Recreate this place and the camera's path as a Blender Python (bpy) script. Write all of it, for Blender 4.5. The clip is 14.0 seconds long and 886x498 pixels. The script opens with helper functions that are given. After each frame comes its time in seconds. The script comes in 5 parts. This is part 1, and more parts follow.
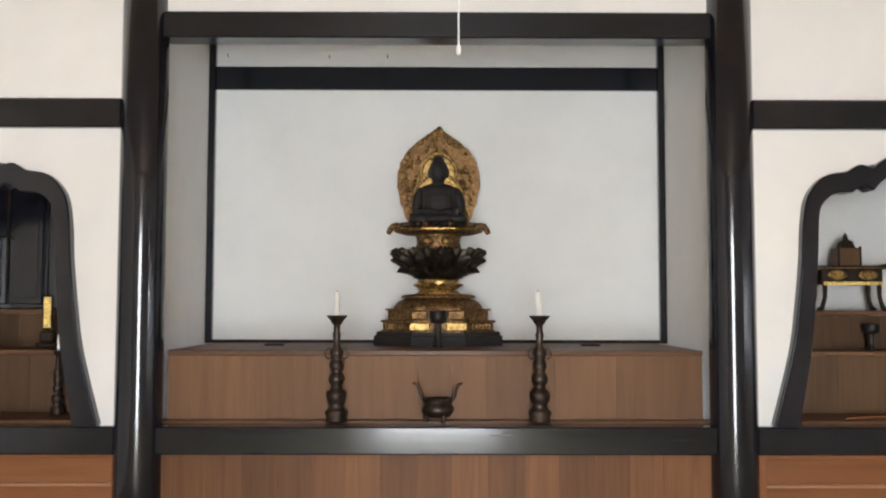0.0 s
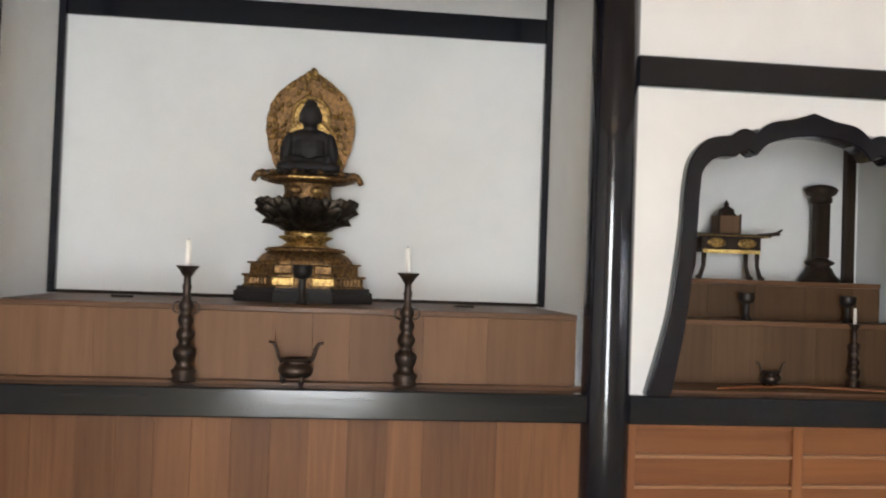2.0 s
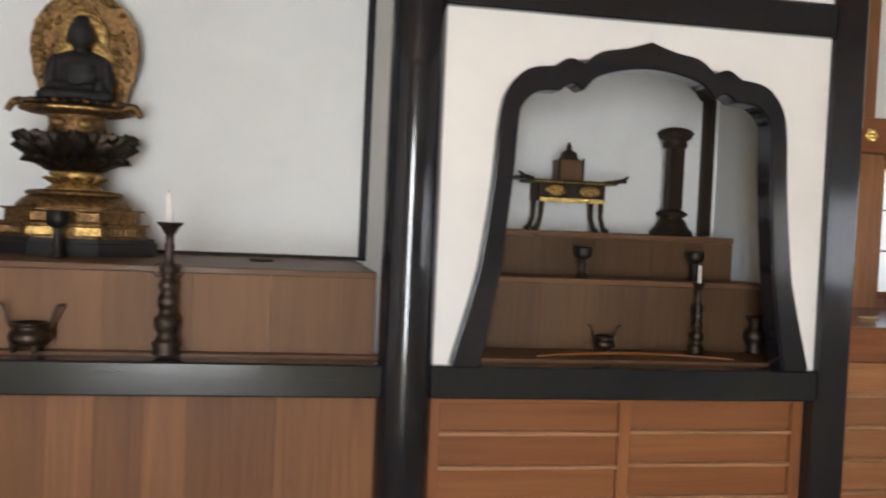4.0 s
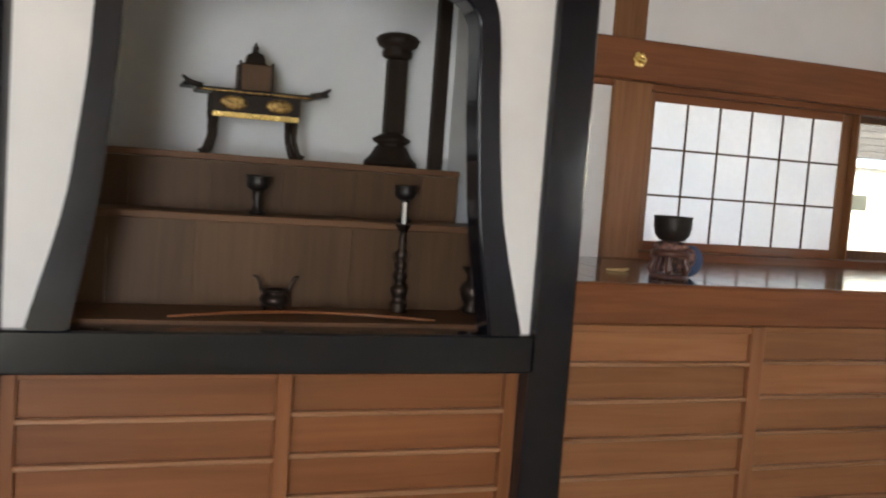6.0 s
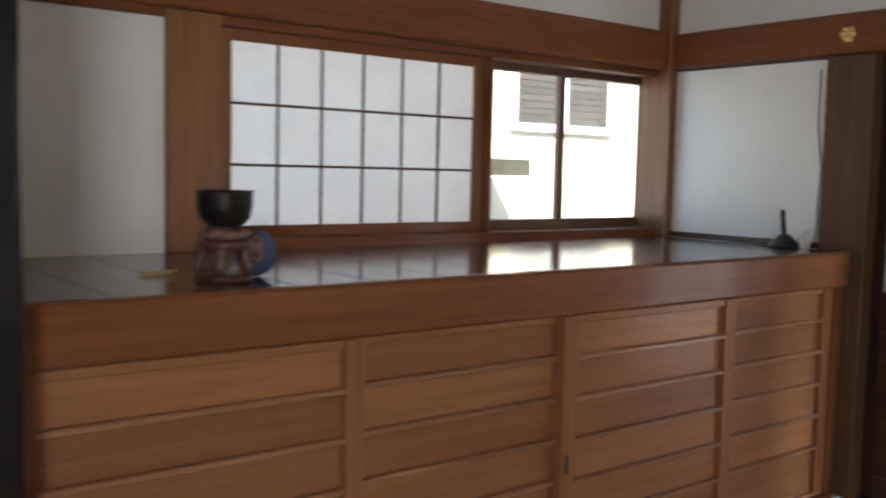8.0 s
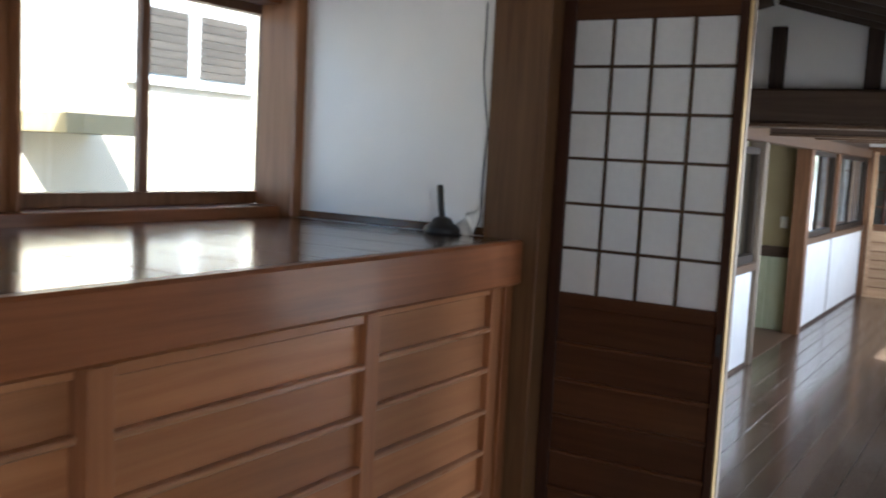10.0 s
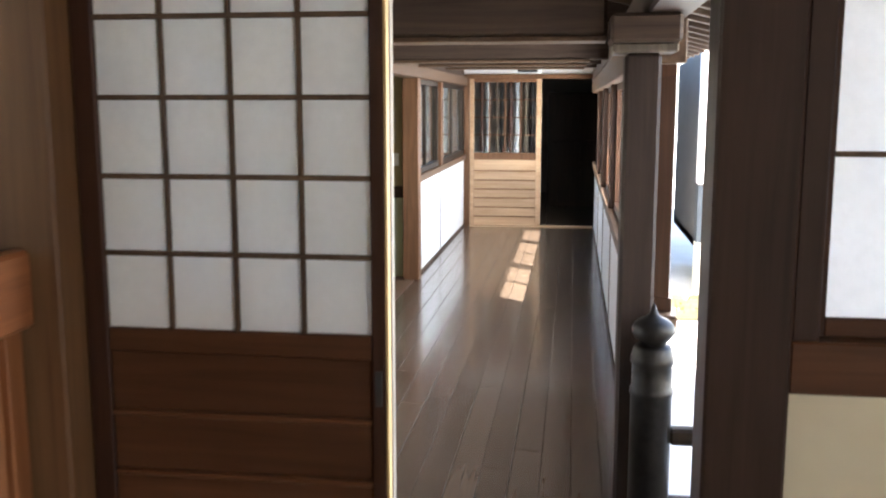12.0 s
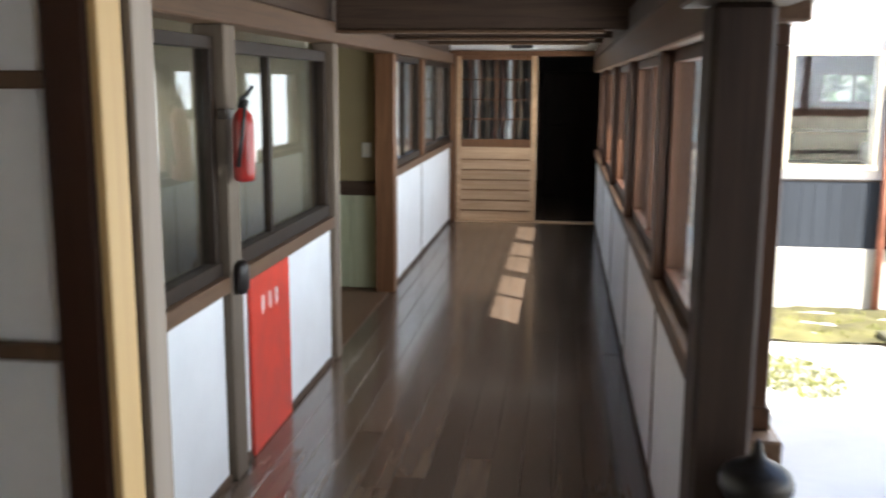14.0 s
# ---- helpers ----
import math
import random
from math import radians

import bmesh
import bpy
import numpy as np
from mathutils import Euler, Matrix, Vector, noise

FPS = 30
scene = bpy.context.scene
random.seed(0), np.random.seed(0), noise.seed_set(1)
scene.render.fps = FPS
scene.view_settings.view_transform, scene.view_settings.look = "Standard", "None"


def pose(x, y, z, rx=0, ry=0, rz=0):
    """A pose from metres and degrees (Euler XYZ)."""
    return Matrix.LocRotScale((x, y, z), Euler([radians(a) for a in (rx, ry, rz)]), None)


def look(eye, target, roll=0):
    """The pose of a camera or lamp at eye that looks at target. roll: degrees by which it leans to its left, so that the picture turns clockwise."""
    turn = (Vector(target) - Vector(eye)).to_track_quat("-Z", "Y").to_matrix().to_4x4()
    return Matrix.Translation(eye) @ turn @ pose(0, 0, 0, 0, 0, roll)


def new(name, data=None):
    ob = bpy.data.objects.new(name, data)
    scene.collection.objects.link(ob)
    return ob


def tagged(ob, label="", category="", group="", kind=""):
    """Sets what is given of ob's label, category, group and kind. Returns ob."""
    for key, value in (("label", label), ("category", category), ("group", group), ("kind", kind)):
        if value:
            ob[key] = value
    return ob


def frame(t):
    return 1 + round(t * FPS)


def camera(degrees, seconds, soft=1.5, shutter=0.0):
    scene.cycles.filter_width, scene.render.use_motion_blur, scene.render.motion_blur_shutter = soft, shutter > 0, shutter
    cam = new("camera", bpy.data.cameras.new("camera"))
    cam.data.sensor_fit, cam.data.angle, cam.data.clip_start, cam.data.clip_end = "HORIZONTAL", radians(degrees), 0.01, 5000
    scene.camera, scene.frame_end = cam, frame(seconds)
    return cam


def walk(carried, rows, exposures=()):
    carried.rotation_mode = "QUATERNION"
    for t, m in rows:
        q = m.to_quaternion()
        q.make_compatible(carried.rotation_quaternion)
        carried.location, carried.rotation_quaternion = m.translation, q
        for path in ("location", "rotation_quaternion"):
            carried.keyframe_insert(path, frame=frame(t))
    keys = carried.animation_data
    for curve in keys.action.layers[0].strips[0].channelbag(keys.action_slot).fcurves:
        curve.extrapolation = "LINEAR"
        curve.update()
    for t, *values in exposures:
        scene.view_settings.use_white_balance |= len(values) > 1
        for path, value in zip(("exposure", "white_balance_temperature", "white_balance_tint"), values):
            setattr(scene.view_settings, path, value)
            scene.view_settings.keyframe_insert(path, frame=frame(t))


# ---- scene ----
cam = camera(50.4, 14.0, 2.0, 0.5)
PATH = [
    (0, (-0.052, 0.611, 1.372), (-0.042, 2.607, 1.494), 0.1),
    (0.5, (-0.063, 0.632, 1.354), (-0.018, 2.629, 1.445), 0.3),
    (1, (-0.044, 0.692, 1.364), (0.066, 2.688, 1.422), 1.0),
    (1.5, (0.035, 0.808, 1.359), (0.232, 2.798, 1.415), 1.1),
    (2, (0.106, 0.928, 1.346), (0.336, 2.914, 1.391), 2.0),
    (4.3, (0.956, 1.601, 1.399), (1.401, 3.549, 1.32), 2.6),
    (4.5, (1.03, 1.678, 1.402), (1.542, 3.61, 1.312), 2.4),
    (5, (1.258, 1.914, 1.385), (1.875, 3.812, 1.261), 3.4),
    (5.5, (1.551, 2.113, 1.342), (2.219, 3.994, 1.232), 2.4),
    (6, (1.84, 2.281, 1.334), (2.523, 4.154, 1.177), 4.2),
    (6.5, (2.105, 2.475, 1.314), (2.931, 4.292, 1.186), 2.5),
    (7, (2.366, 2.719, 1.313), (3.353, 4.45, 1.136), 1.9),
    (7.5, (2.656, 2.969, 1.295), (3.771, 4.622, 1.137), 1.9),
    (8, (2.977, 3.157, 1.298), (4.195, 4.735, 1.134), 1.3),
    (8.5, (3.268, 3.412, 1.31), (4.669, 4.829, 1.145), 0.9),
    (8.7, (3.377, 3.469, 1.317), (4.814, 4.845, 1.107), 1.5),
    (10.8, (4.708, 4.2, 1.238), (6.511, 5.026, 0.981), 1.9),
    (11, (4.843, 4.233, 1.242), (6.664, 5.003, 0.939), 1.7),
    (11.5, (5.168, 4.331, 1.237), (7.083, 4.834, 0.951), 1.3),
    (12, (5.517, 4.426, 1.258), (7.475, 4.696, 0.953), -0.0),
    (12.5, (5.88, 4.445, 1.262), (7.846, 4.687, 0.984), 0.0),
    (13, (6.217, 4.487, 1.255), (8.189, 4.662, 0.967), 0.4),
    (13.5, (6.59, 4.549, 1.266), (8.557, 4.63, 0.915), 0.8),
    (14, (6.934, 4.541, 1.271), (8.888, 4.788, 0.923), 0.3),
]
walk(cam, [(t, look(eye, target, roll)) for t, eye, target, roll in PATH],
     exposures=[(0.0, 3.8, 6200, 10), (4.5, 3.7, 6200, 10), (7.0, 3.2, 6150, 10), (8.7, 2.9, 5950, 10), (11.0, 3.42, 5600, 10), (11.5, 3.85, 5700, 10),
                (12.5, 3.75, 6500, 10), (13.0, 3.4, 6250, 10), (13.5, 2.85, 6300, 10), (14.0, 2.65, 6250, 10)])

# ---- light ----
SUN = Vector((0.47, 0.52, -0.71)).normalized()
world = bpy.data.worlds.new("sky")
scene.world = world
world.use_nodes = True
wn, wl = world.node_tree.nodes, world.node_tree.links
sky = wn.new("ShaderNodeTexSky")
sky.sky_type = "NISHITA"
sky.sun_disc = False
sky.sun_elevation = math.asin(-SUN.z)
sky.sun_rotation = math.atan2(-SUN.x, -SUN.y)
wn["Background"].inputs[1].default_value = 0.12
wl.new(sky.outputs[0], wn["Background"].inputs[0])
sun_data = bpy.data.lights.new("sun", "SUN")
sun_data.energy, sun_data.angle, sun_data.color = 4.0, radians(0.6), (1.0, 0.94, 0.84)
sun = new("sun", sun_data)
sun.rotation_euler = SUN.to_track_quat("-Z", "Y").to_euler()
sun.location = (0, -10, 12)

# area lamps in place of the sky's light through the open bay of the hall, the corridor windows and the open side of the
# veranda
for name, at, turn, wide, high, watts in (
    ("open_bay", (-0.10, -2.40, 1.03), 0, 1.5, 2.55, 28.0),
    ("courtyard_windows", (13.8, 3.99, 0.94), 0, 9.4, 0.92, 27.0),
    # strong fill out of view, added to brighten the east shoji
    ("veranda_fill", (8.86, -0.4, 1.15), 90, 3.8, 2.1, 88.0),
):
    bay = bpy.data.lights.new(name, "AREA")
    bay.shape, bay.size, bay.size_y, bay.energy, bay.color = "RECTANGLE", wide, high, watts, (0.975, 0.985, 1.0)
    ob = new(name, bay)
    ob.location, ob.rotation_euler = at, (radians(90), 0, radians(turn))


# ---- materials ----
def material(name):
    m = bpy.data.materials.new(name)
    m.use_nodes = True
    n, l = m.node_tree.nodes, m.node_tree.links
    return m, n, l, n["Principled BSDF"]


def coords(n, l, scale, spread=23.0):
    """Object coordinates, shifted by chance from piece to piece."""
    tc, info = n.new("ShaderNodeTexCoord"), n.new("ShaderNodeObjectInfo")
    mul = n.new("ShaderNodeMath")
    mul.operation = "MULTIPLY"
    mul.inputs[1].default_value = spread
    l.new(info.outputs["Random"], mul.inputs[0])
    add = n.new("ShaderNodeVectorMath")
    add.operation = "ADD"
    l.new(tc.outputs["Object"], add.inputs[0])
    l.new(mul.outputs[0], add.inputs[1])
    mp = n.new("ShaderNodeMapping")
    mp.inputs["Scale"].default_value = scale
    l.new(add.outputs[0], mp.inputs[0])
    return mp.outputs[0], info.outputs["Random"]


def noise_node(n, l, vec, scale, detail=4.0, rough=0.55, distort=0.0):
    t = n.new("ShaderNodeTexNoise")
    t.inputs["Scale"].default_value, t.inputs["Detail"].default_value = scale, detail
    t.inputs["Roughness"].default_value, t.inputs["Distortion"].default_value = rough, distort
    l.new(vec, t.inputs["Vector"])
    return t.outputs[0]


def ramp(n, l, fac, stops):
    r = n.new("ShaderNodeValToRGB")
    e = r.color_ramp.elements
    e[0].position, e[0].color = stops[0][0], (*stops[0][1], 1)
    e[1].position, e[1].color = stops[-1][0], (*stops[-1][1], 1)
    for p, c in stops[1:-1]:
        k = e.new(p)
        k.color = (*c, 1)
    l.new(fac, r.inputs[0])
    return r.outputs[0]


def scaled(n, l, value, lo, hi):
    r = n.new("ShaderNodeMapRange")
    r.inputs["To Min"].default_value, r.inputs["To Max"].default_value = lo, hi
    l.new(value, r.inputs["Value"])
    return r.outputs[0]


def bump(n, l, bsdf, height, strength, distance=0.002):
    b = n.new("ShaderNodeBump")
    b.inputs["Strength"].default_value, b.inputs["Distance"].default_value = strength, distance
    l.new(height, b.inputs["Height"])
    l.new(b.outputs[0], bsdf.inputs["Normal"])


def wood(name, dark, light, axis="z", rough=0.5, coat=0.0, vary=0.25, grain=1.0, bumpy=0.25, worn=None, gloss_vary=0.11):
    m, n, l, p = material(name)
    along = {"x": 0, "y": 1, "z": 2}[axis]
    s = [11.0 * grain] * 3
    s[along] = 0.55 * grain
    vec, rnd = coords(n, l, s)
    fine = noise_node(n, l, vec, 3.0, 6.0, 0.62, 0.7)
    broad_vec, _ = coords(n, l, [1.6 if i != along else 0.35 for i in range(3)])
    broad = noise_node(n, l, broad_vec, 1.5, 3.0)
    col = ramp(n, l, fine, [(0.25, dark), (0.5, [(a + b) / 2 for a, b in zip(dark, light)]), (0.78, light)])
    hsv = n.new("ShaderNodeHueSaturation")
    val = n.new("ShaderNodeMath")
    val.operation = "ADD"
    l.new(scaled(n, l, rnd, 1 - vary, 1 + vary), val.inputs[0])
    l.new(scaled(n, l, broad, -0.3, 0.3), val.inputs[1])
    l.new(val.outputs[0], hsv.inputs["Value"])
    l.new(col, hsv.inputs["Color"])
    out = hsv.outputs[0]
    if worn:
        mix = n.new("ShaderNodeMix")
        mix.data_type = "RGBA"
        l.new(ramp(n, l, broad, [(0.45, (0, 0, 0)), (0.75, (1, 1, 1))]), mix.inputs[0])
        l.new(out, mix.inputs[6])
        mix.inputs[7].default_value = (*worn, 1)
        out = mix.outputs[2]
    l.new(out, p.inputs["Base Color"])
    l.new(scaled(n, l, fine, rough - gloss_vary, rough + gloss_vary), p.inputs["Roughness"])
    p.inputs["Specular IOR Level"].default_value = 0.2 if coat < 0.2 else 0.5
    p.inputs["Coat Weight"].default_value, p.inputs["Coat Roughness"].default_value = coat, 0.12
    bump(n, l, p, fine, bumpy, 0.0012)
    return m


def plaster(name, col, vary=0.05, rough=0.85, stain=None):
    m, n, l, p = material(name)
    vec, _ = coords(n, l, (1, 1, 1), 5.0)
    big, small = noise_node(n, l, vec, 1.3, 4.0, 0.6, 0.4), noise_node(n, l, vec, 60, 4.0)
    lo = [c * (1 - 1.6 * vary) for c in col]
    stops = [(0.3, lo), (0.62, col)]
    if stain:
        stops = [(0.27, stain), (0.4, lo), (0.65, col)]
    l.new(ramp(n, l, big, stops), p.inputs["Base Color"])
    p.inputs["Roughness"].default_value = rough
    bump(n, l, p, small, 0.12, 0.002)
    return m


def lacquer(name, col, rough=0.16, streak="z"):
    m, n, l, p = material(name)
    s = [14.0] * 3
    s[{"x": 0, "y": 1, "z": 2}[streak]] = 0.7
    vec, _ = coords(n, l, s)
    f = noise_node(n, l, vec, 2.0, 5.0, 0.6)
    l.new(ramp(n, l, f, [(0.3, col), (0.7, [c * 1.7 + 0.002 for c in col])]), p.inputs["Base Color"])
    smudge = noise_node(n, l, coords(n, l, (1, 1, 1))[0], 7.0, 4.0, 0.6, 0.6)
    l.new(scaled(n, l, smudge, rough - 0.06, rough + 0.06), p.inputs["Roughness"])
    p.inputs["Coat Weight"].default_value, p.inputs["Coat Roughness"].default_value = 0.15, 0.06
    p.inputs["Specular IOR Level"].default_value = 0.45
    bump(n, l, p, f, 0.1, 0.002)
    return m


def metal(name, col, rough=0.35, tarnish=(0.05, 0.04, 0.03), amount=0.45, scale=18.0):
    m, n, l, p = material(name)
    vec, _ = coords(n, l, (1, 1, 1), 3.0)
    f = noise_node(n, l, vec, scale, 5.0, 0.65, 0.3)
    l.new(ramp(n, l, f, [(amount - 0.16, tarnish), (amount + 0.2, col)]), p.inputs["Base Color"])
    p.inputs["Metallic"].default_value = 0.9
    l.new(scaled(n, l, f, rough + 0.2, rough - 0.1), p.inputs["Roughness"])
    bump(n, l, p, f, 0.3, 0.004)
    return m


def plain(name, col, rough=0.6, metallic=0.0, grit=0.08, scale=25.0):
    m, n, l, p = material(name)
    vec, _ = coords(n, l, (1, 1, 1), 4.0)
    f = noise_node(n, l, vec, scale, 4.0)
    l.new(ramp(n, l, f, [(0.3, [c * (1 - 2 * grit) for c in col]), (0.7, [min(1, c * (1 + grit)) for c in col])]), p.inputs["Base Color"])
    l.new(scaled(n, l, f, max(0.03, rough - 0.08), rough + 0.08), p.inputs["Roughness"])
    p.inputs["Metallic"].default_value = metallic
    return m


def paper(name, col):
    m, n, l, p = material(name)
    vec, _ = coords(n, l, (1, 1, 1), 9.0)
    f = noise_node(n, l, vec, 35, 5.0, 0.7)
    big = noise_node(n, l, vec, 3.0, 3.0)
    mixf = n.new("ShaderNodeMath")
    mixf.operation = "MULTIPLY"
    l.new(f, mixf.inputs[0])
    l.new(big, mixf.inputs[1])
    c = ramp(n, l, mixf.outputs[0], [(0.12, [x * 0.93 for x in col]), (0.4, col)])
    d, t, mix = n.new("ShaderNodeBsdfDiffuse"), n.new("ShaderNodeBsdfTranslucent"), n.new("ShaderNodeMixShader")
    l.new(c, d.inputs[0])
    l.new(c, t.inputs[0])
    mix.inputs[0].default_value = 0.5
    l.new(d.outputs[0], mix.inputs[1])
    l.new(t.outputs[0], mix.inputs[2])
    l.new(mix.outputs[0], n["Material Output"].inputs[0])
    return m


def glass(name, tint=(0.92, 0.95, 0.95), rough=0.02):
    m, n, l, p = material(name)
    tr, gl, mix, fr = n.new("ShaderNodeBsdfTransparent"), n.new("ShaderNodeBsdfGlossy"), n.new("ShaderNodeMixShader"), n.new("ShaderNodeLayerWeight")
    tr.inputs[0].default_value = (*tint, 1)
    gl.inputs["Roughness"].default_value = rough
    power = n.new("ShaderNodeMath")
    power.operation = "POWER"
    power.inputs[1].default_value = 4.0
    l.new(fr.outputs["Facing"], power.inputs[0])
    l.new(scaled(n, l, power.outputs[0], 0.045, 0.9), mix.inputs[0])
    l.new(tr.outputs[0], mix.inputs[1])
    l.new(gl.outputs[0], mix.inputs[2])
    l.new(mix.outputs[0], n["Material Output"].inputs[0])
    return m


M = {}
M["plaster"] = plaster("white_plaster", (0.82, 0.795, 0.765))
M["plaster_niche"] = plaster("niche_plaster", (0.79, 0.79, 0.775))
M["ochre"] = plaster("ochre_plaster", (0.31, 0.25, 0.135), 0.08)
M["cream"] = plaster("cracked_cream_plaster", (0.62, 0.56, 0.42), 0.1, 0.85, (0.36, 0.31, 0.22))
M["black"] = lacquer("black_lacquer", (0.006, 0.006, 0.009), 0.14)
M["black_x"] = lacquer("black_lacquer_beam", (0.006, 0.007, 0.010), 0.14, "x")
M["board_z"] = wood("altar_board", (0.118, 0.046, 0.018), (0.20, 0.09, 0.037), "z", 0.5, 0.0, 0.3, 0.7, 0.1)
M["board_up"] = wood("altar_tier_board", (0.135, 0.066, 0.032), (0.19, 0.101, 0.052), "z", 0.55, 0.0, 0.14, 0.7, 0.1)
M["altar_top"] = wood("altar_shelf_wood", (0.09, 0.043, 0.022), (0.165, 0.088, 0.047), "x", 0.5, 0.04, 0.1)
M["tier_dark"] = wood("dark_tier_wood", (0.076, 0.041, 0.021), (0.112, 0.064, 0.034), "z", 0.5, 0.0, 0.2)
# one wood in two tones: altar doors darker, cupboard lighter, for uneven daylight
M["cab_x"] = wood("altar_door_panel", (0.185, 0.066, 0.024), (0.255, 0.102, 0.039), "x", 0.45, 0.1, 0.13, 0.7, 0.12)
M["cab_z"] = wood("altar_door_stile", (0.165, 0.058, 0.021), (0.26, 0.107, 0.043), "z", 0.45, 0.1, 0.08)
M["cup_x"] = wood("cupboard_panel_lit", (0.235, 0.096, 0.039), (0.345, 0.155, 0.067), "x", 0.42, 0.12, 0.13, 0.7, 0.12)
M["cup_z"] = wood("cupboard_stile_lit", (0.22, 0.086, 0.035), (0.345, 0.152, 0.068), "z", 0.42, 0.12, 0.08)
M["cedar_x"] = wood("cedar_beam", (0.16, 0.052, 0.018), (0.26, 0.098, 0.038), "x", 0.4, 0.15, 0.06)
M["cedar_y"] = wood("cedar_beam_side", (0.16, 0.052, 0.018), (0.26, 0.098, 0.038), "y", 0.4, 0.15, 0.06)
M["cedar_z"] = wood("cedar_post", (0.18, 0.073, 0.028), (0.30, 0.14, 0.062), "z", 0.45, 0.1, 0.08)
M["counter"] = wood("lacquered_counter", (0.055, 0.026, 0.013), (0.11, 0.055, 0.028), "y", 0.2, 0.55, 0.2, 1.0, 0.06)
M["door_x"] = wood("door_panel", (0.046, 0.017, 0.007), (0.09, 0.037, 0.016), "y", 0.5, 0.05, 0.12)
M["door_z"] = wood("door_stile", (0.024, 0.009, 0.005), (0.052, 0.021, 0.011), "z", 0.5, 0.05, 0.08)
# whole rail lightened to suggest its lit top edge
M["door_rail"] = wood("door_rail", (0.07, 0.028, 0.012), (0.125, 0.054, 0.025), "y", 0.4, 0.15, 0.08)
M["pale_z"] = wood("pale_edge", (0.45, 0.30, 0.13), (0.62, 0.45, 0.22), "z", 0.5, 0.0, 0.05)
M["old_x"] = wood("weathered_beam", (0.045, 0.027, 0.018), (0.10, 0.065, 0.045), "x", 0.6, 0.0, 0.15)
M["old_y"] = wood("weathered_crossbeam", (0.045, 0.027, 0.018), (0.10, 0.065, 0.045), "y", 0.6, 0.0, 0.15)
M["old_z"] = wood("weathered_post", (0.032, 0.021, 0.017), (0.072, 0.047, 0.036), "z", 0.6, 0.0, 0.12)
M["sill_x"] = wood("corridor_sill", (0.075, 0.04, 0.022), (0.16, 0.098, 0.06), "x", 0.5, 0.05, 0.1)
M["jamb_z"] = wood("window_jamb", (0.085, 0.038, 0.018), (0.18, 0.09, 0.045), "z", 0.5, 0.05, 0.15)
M["floor_x"] = wood("corridor_plank", (0.068, 0.047, 0.034), (0.125, 0.090, 0.064), "x", 0.24, 0.5, 0.2, 0.6, 0.03, None, 0.06)
M["end_y"] = wood("pale_slat", (0.36, 0.22, 0.12), (0.55, 0.38, 0.24), "y", 0.5, 0.0, 0.1)
M["green_z"] = wood("green_painted_board", (0.40, 0.44, 0.29), (0.52, 0.55, 0.40), "z", 0.6, 0.0, 0.05)
M["grey_wood"] = wood("grey_weathered_wood", (0.11, 0.085, 0.062), (0.21, 0.165, 0.125), "z", 0.7, 0.0, 0.15)
M["muntin"] = wood("shoji_lattice", (0.05, 0.03, 0.018), (0.10, 0.06, 0.035), "z", 0.55, 0.0, 0.1)
M["paper"] = paper("shoji_paper", (0.86, 0.86, 0.86))
M["dado"] = plain("white_dado_board", (0.80, 0.81, 0.82), 0.45, 0.0, 0.03, 4.0)
M["glass"] = glass("window_glass")
M["gold"] = metal("gilt", (0.60, 0.39, 0.13), 0.4, (0.06, 0.032, 0.014), 0.5, 46.0)
M["gold_old"] = metal("worn_gilt", (0.33, 0.19, 0.075), 0.5, (0.05, 0.028, 0.016), 0.5, 48.0)
M["gold_new"] = metal("bright_gilt", (0.95, 0.72, 0.26), 0.22, (0.5, 0.33, 0.09), 0.25, 20.0)
M["brass"] = metal("brass", (0.86, 0.62, 0.22), 0.22, (0.45, 0.30, 0.09), 0.3, 40.0)
M["bronze"] = metal("dark_bronze", (0.075, 0.055, 0.045), 0.38, (0.02, 0.016, 0.014), 0.42, 22.0)
M["statue"] = plain("blackened_wood", (0.009, 0.007, 0.007), 0.7, 0.0, 0.3)
M["lotus"] = metal("blackened_lotus", (0.075, 0.06, 0.045), 0.42, (0.016, 0.013, 0.011), 0.48, 30.0)
M["candle"] = plain("wax", (0.86, 0.83, 0.77), 0.45, 0.0, 0.03)
M["dark_wood"] = wood("ebony_stand", (0.014, 0.009, 0.006), (0.036, 0.022, 0.014), "z", 0.55, 0.0, 0.1)
M["red_wood"] = wood("carved_redwood", (0.06, 0.022, 0.015), (0.13, 0.05, 0.03), "z", 0.4, 0.2, 0.1, 1.5)
M["bell"] = plain("bell_bronze", (0.03, 0.026, 0.024), 0.42, 0.6, 0.2)
M["navy"] = plain("navy_cloth", (0.05, 0.075, 0.15), 0.75, 0.0, 0.25, 8.0)
M["brocade"] = plain("brocade", (0.20, 0.10, 0.08), 0.7, 0.0, 0.6, 45.0)
M["red"] = plain("red_paint", (0.62, 0.055, 0.03), 0.4, 0.0, 0.1, 6.0)
M["red_dark"] = plain("dark_red_enamel", (0.34, 0.018, 0.014), 0.35, 0.0, 0.1, 6.0)
M["white"] = plain("white_paint", (0.8, 0.8, 0.78), 0.5, 0.0, 0.03)
M["rubber"] = plain("black_rubber", (0.02, 0.02, 0.022), 0.5, 0.0, 0.2)
M["alu"] = plain("bronze_aluminium", (0.055, 0.042, 0.032), 0.4, 0.6, 0.1)
M["grey_clad"] = wood("grey_cladding", (0.020, 0.024, 0.030), (0.031, 0.036, 0.044), "z", 0.75, 0.0, 0.05)
M["concrete"] = plaster("concrete", (0.48, 0.46, 0.42), 0.12, 0.9, (0.20, 0.19, 0.15))
M["yard"] = plaster("pale_yard", (0.66, 0.63, 0.57), 0.08, 0.95)
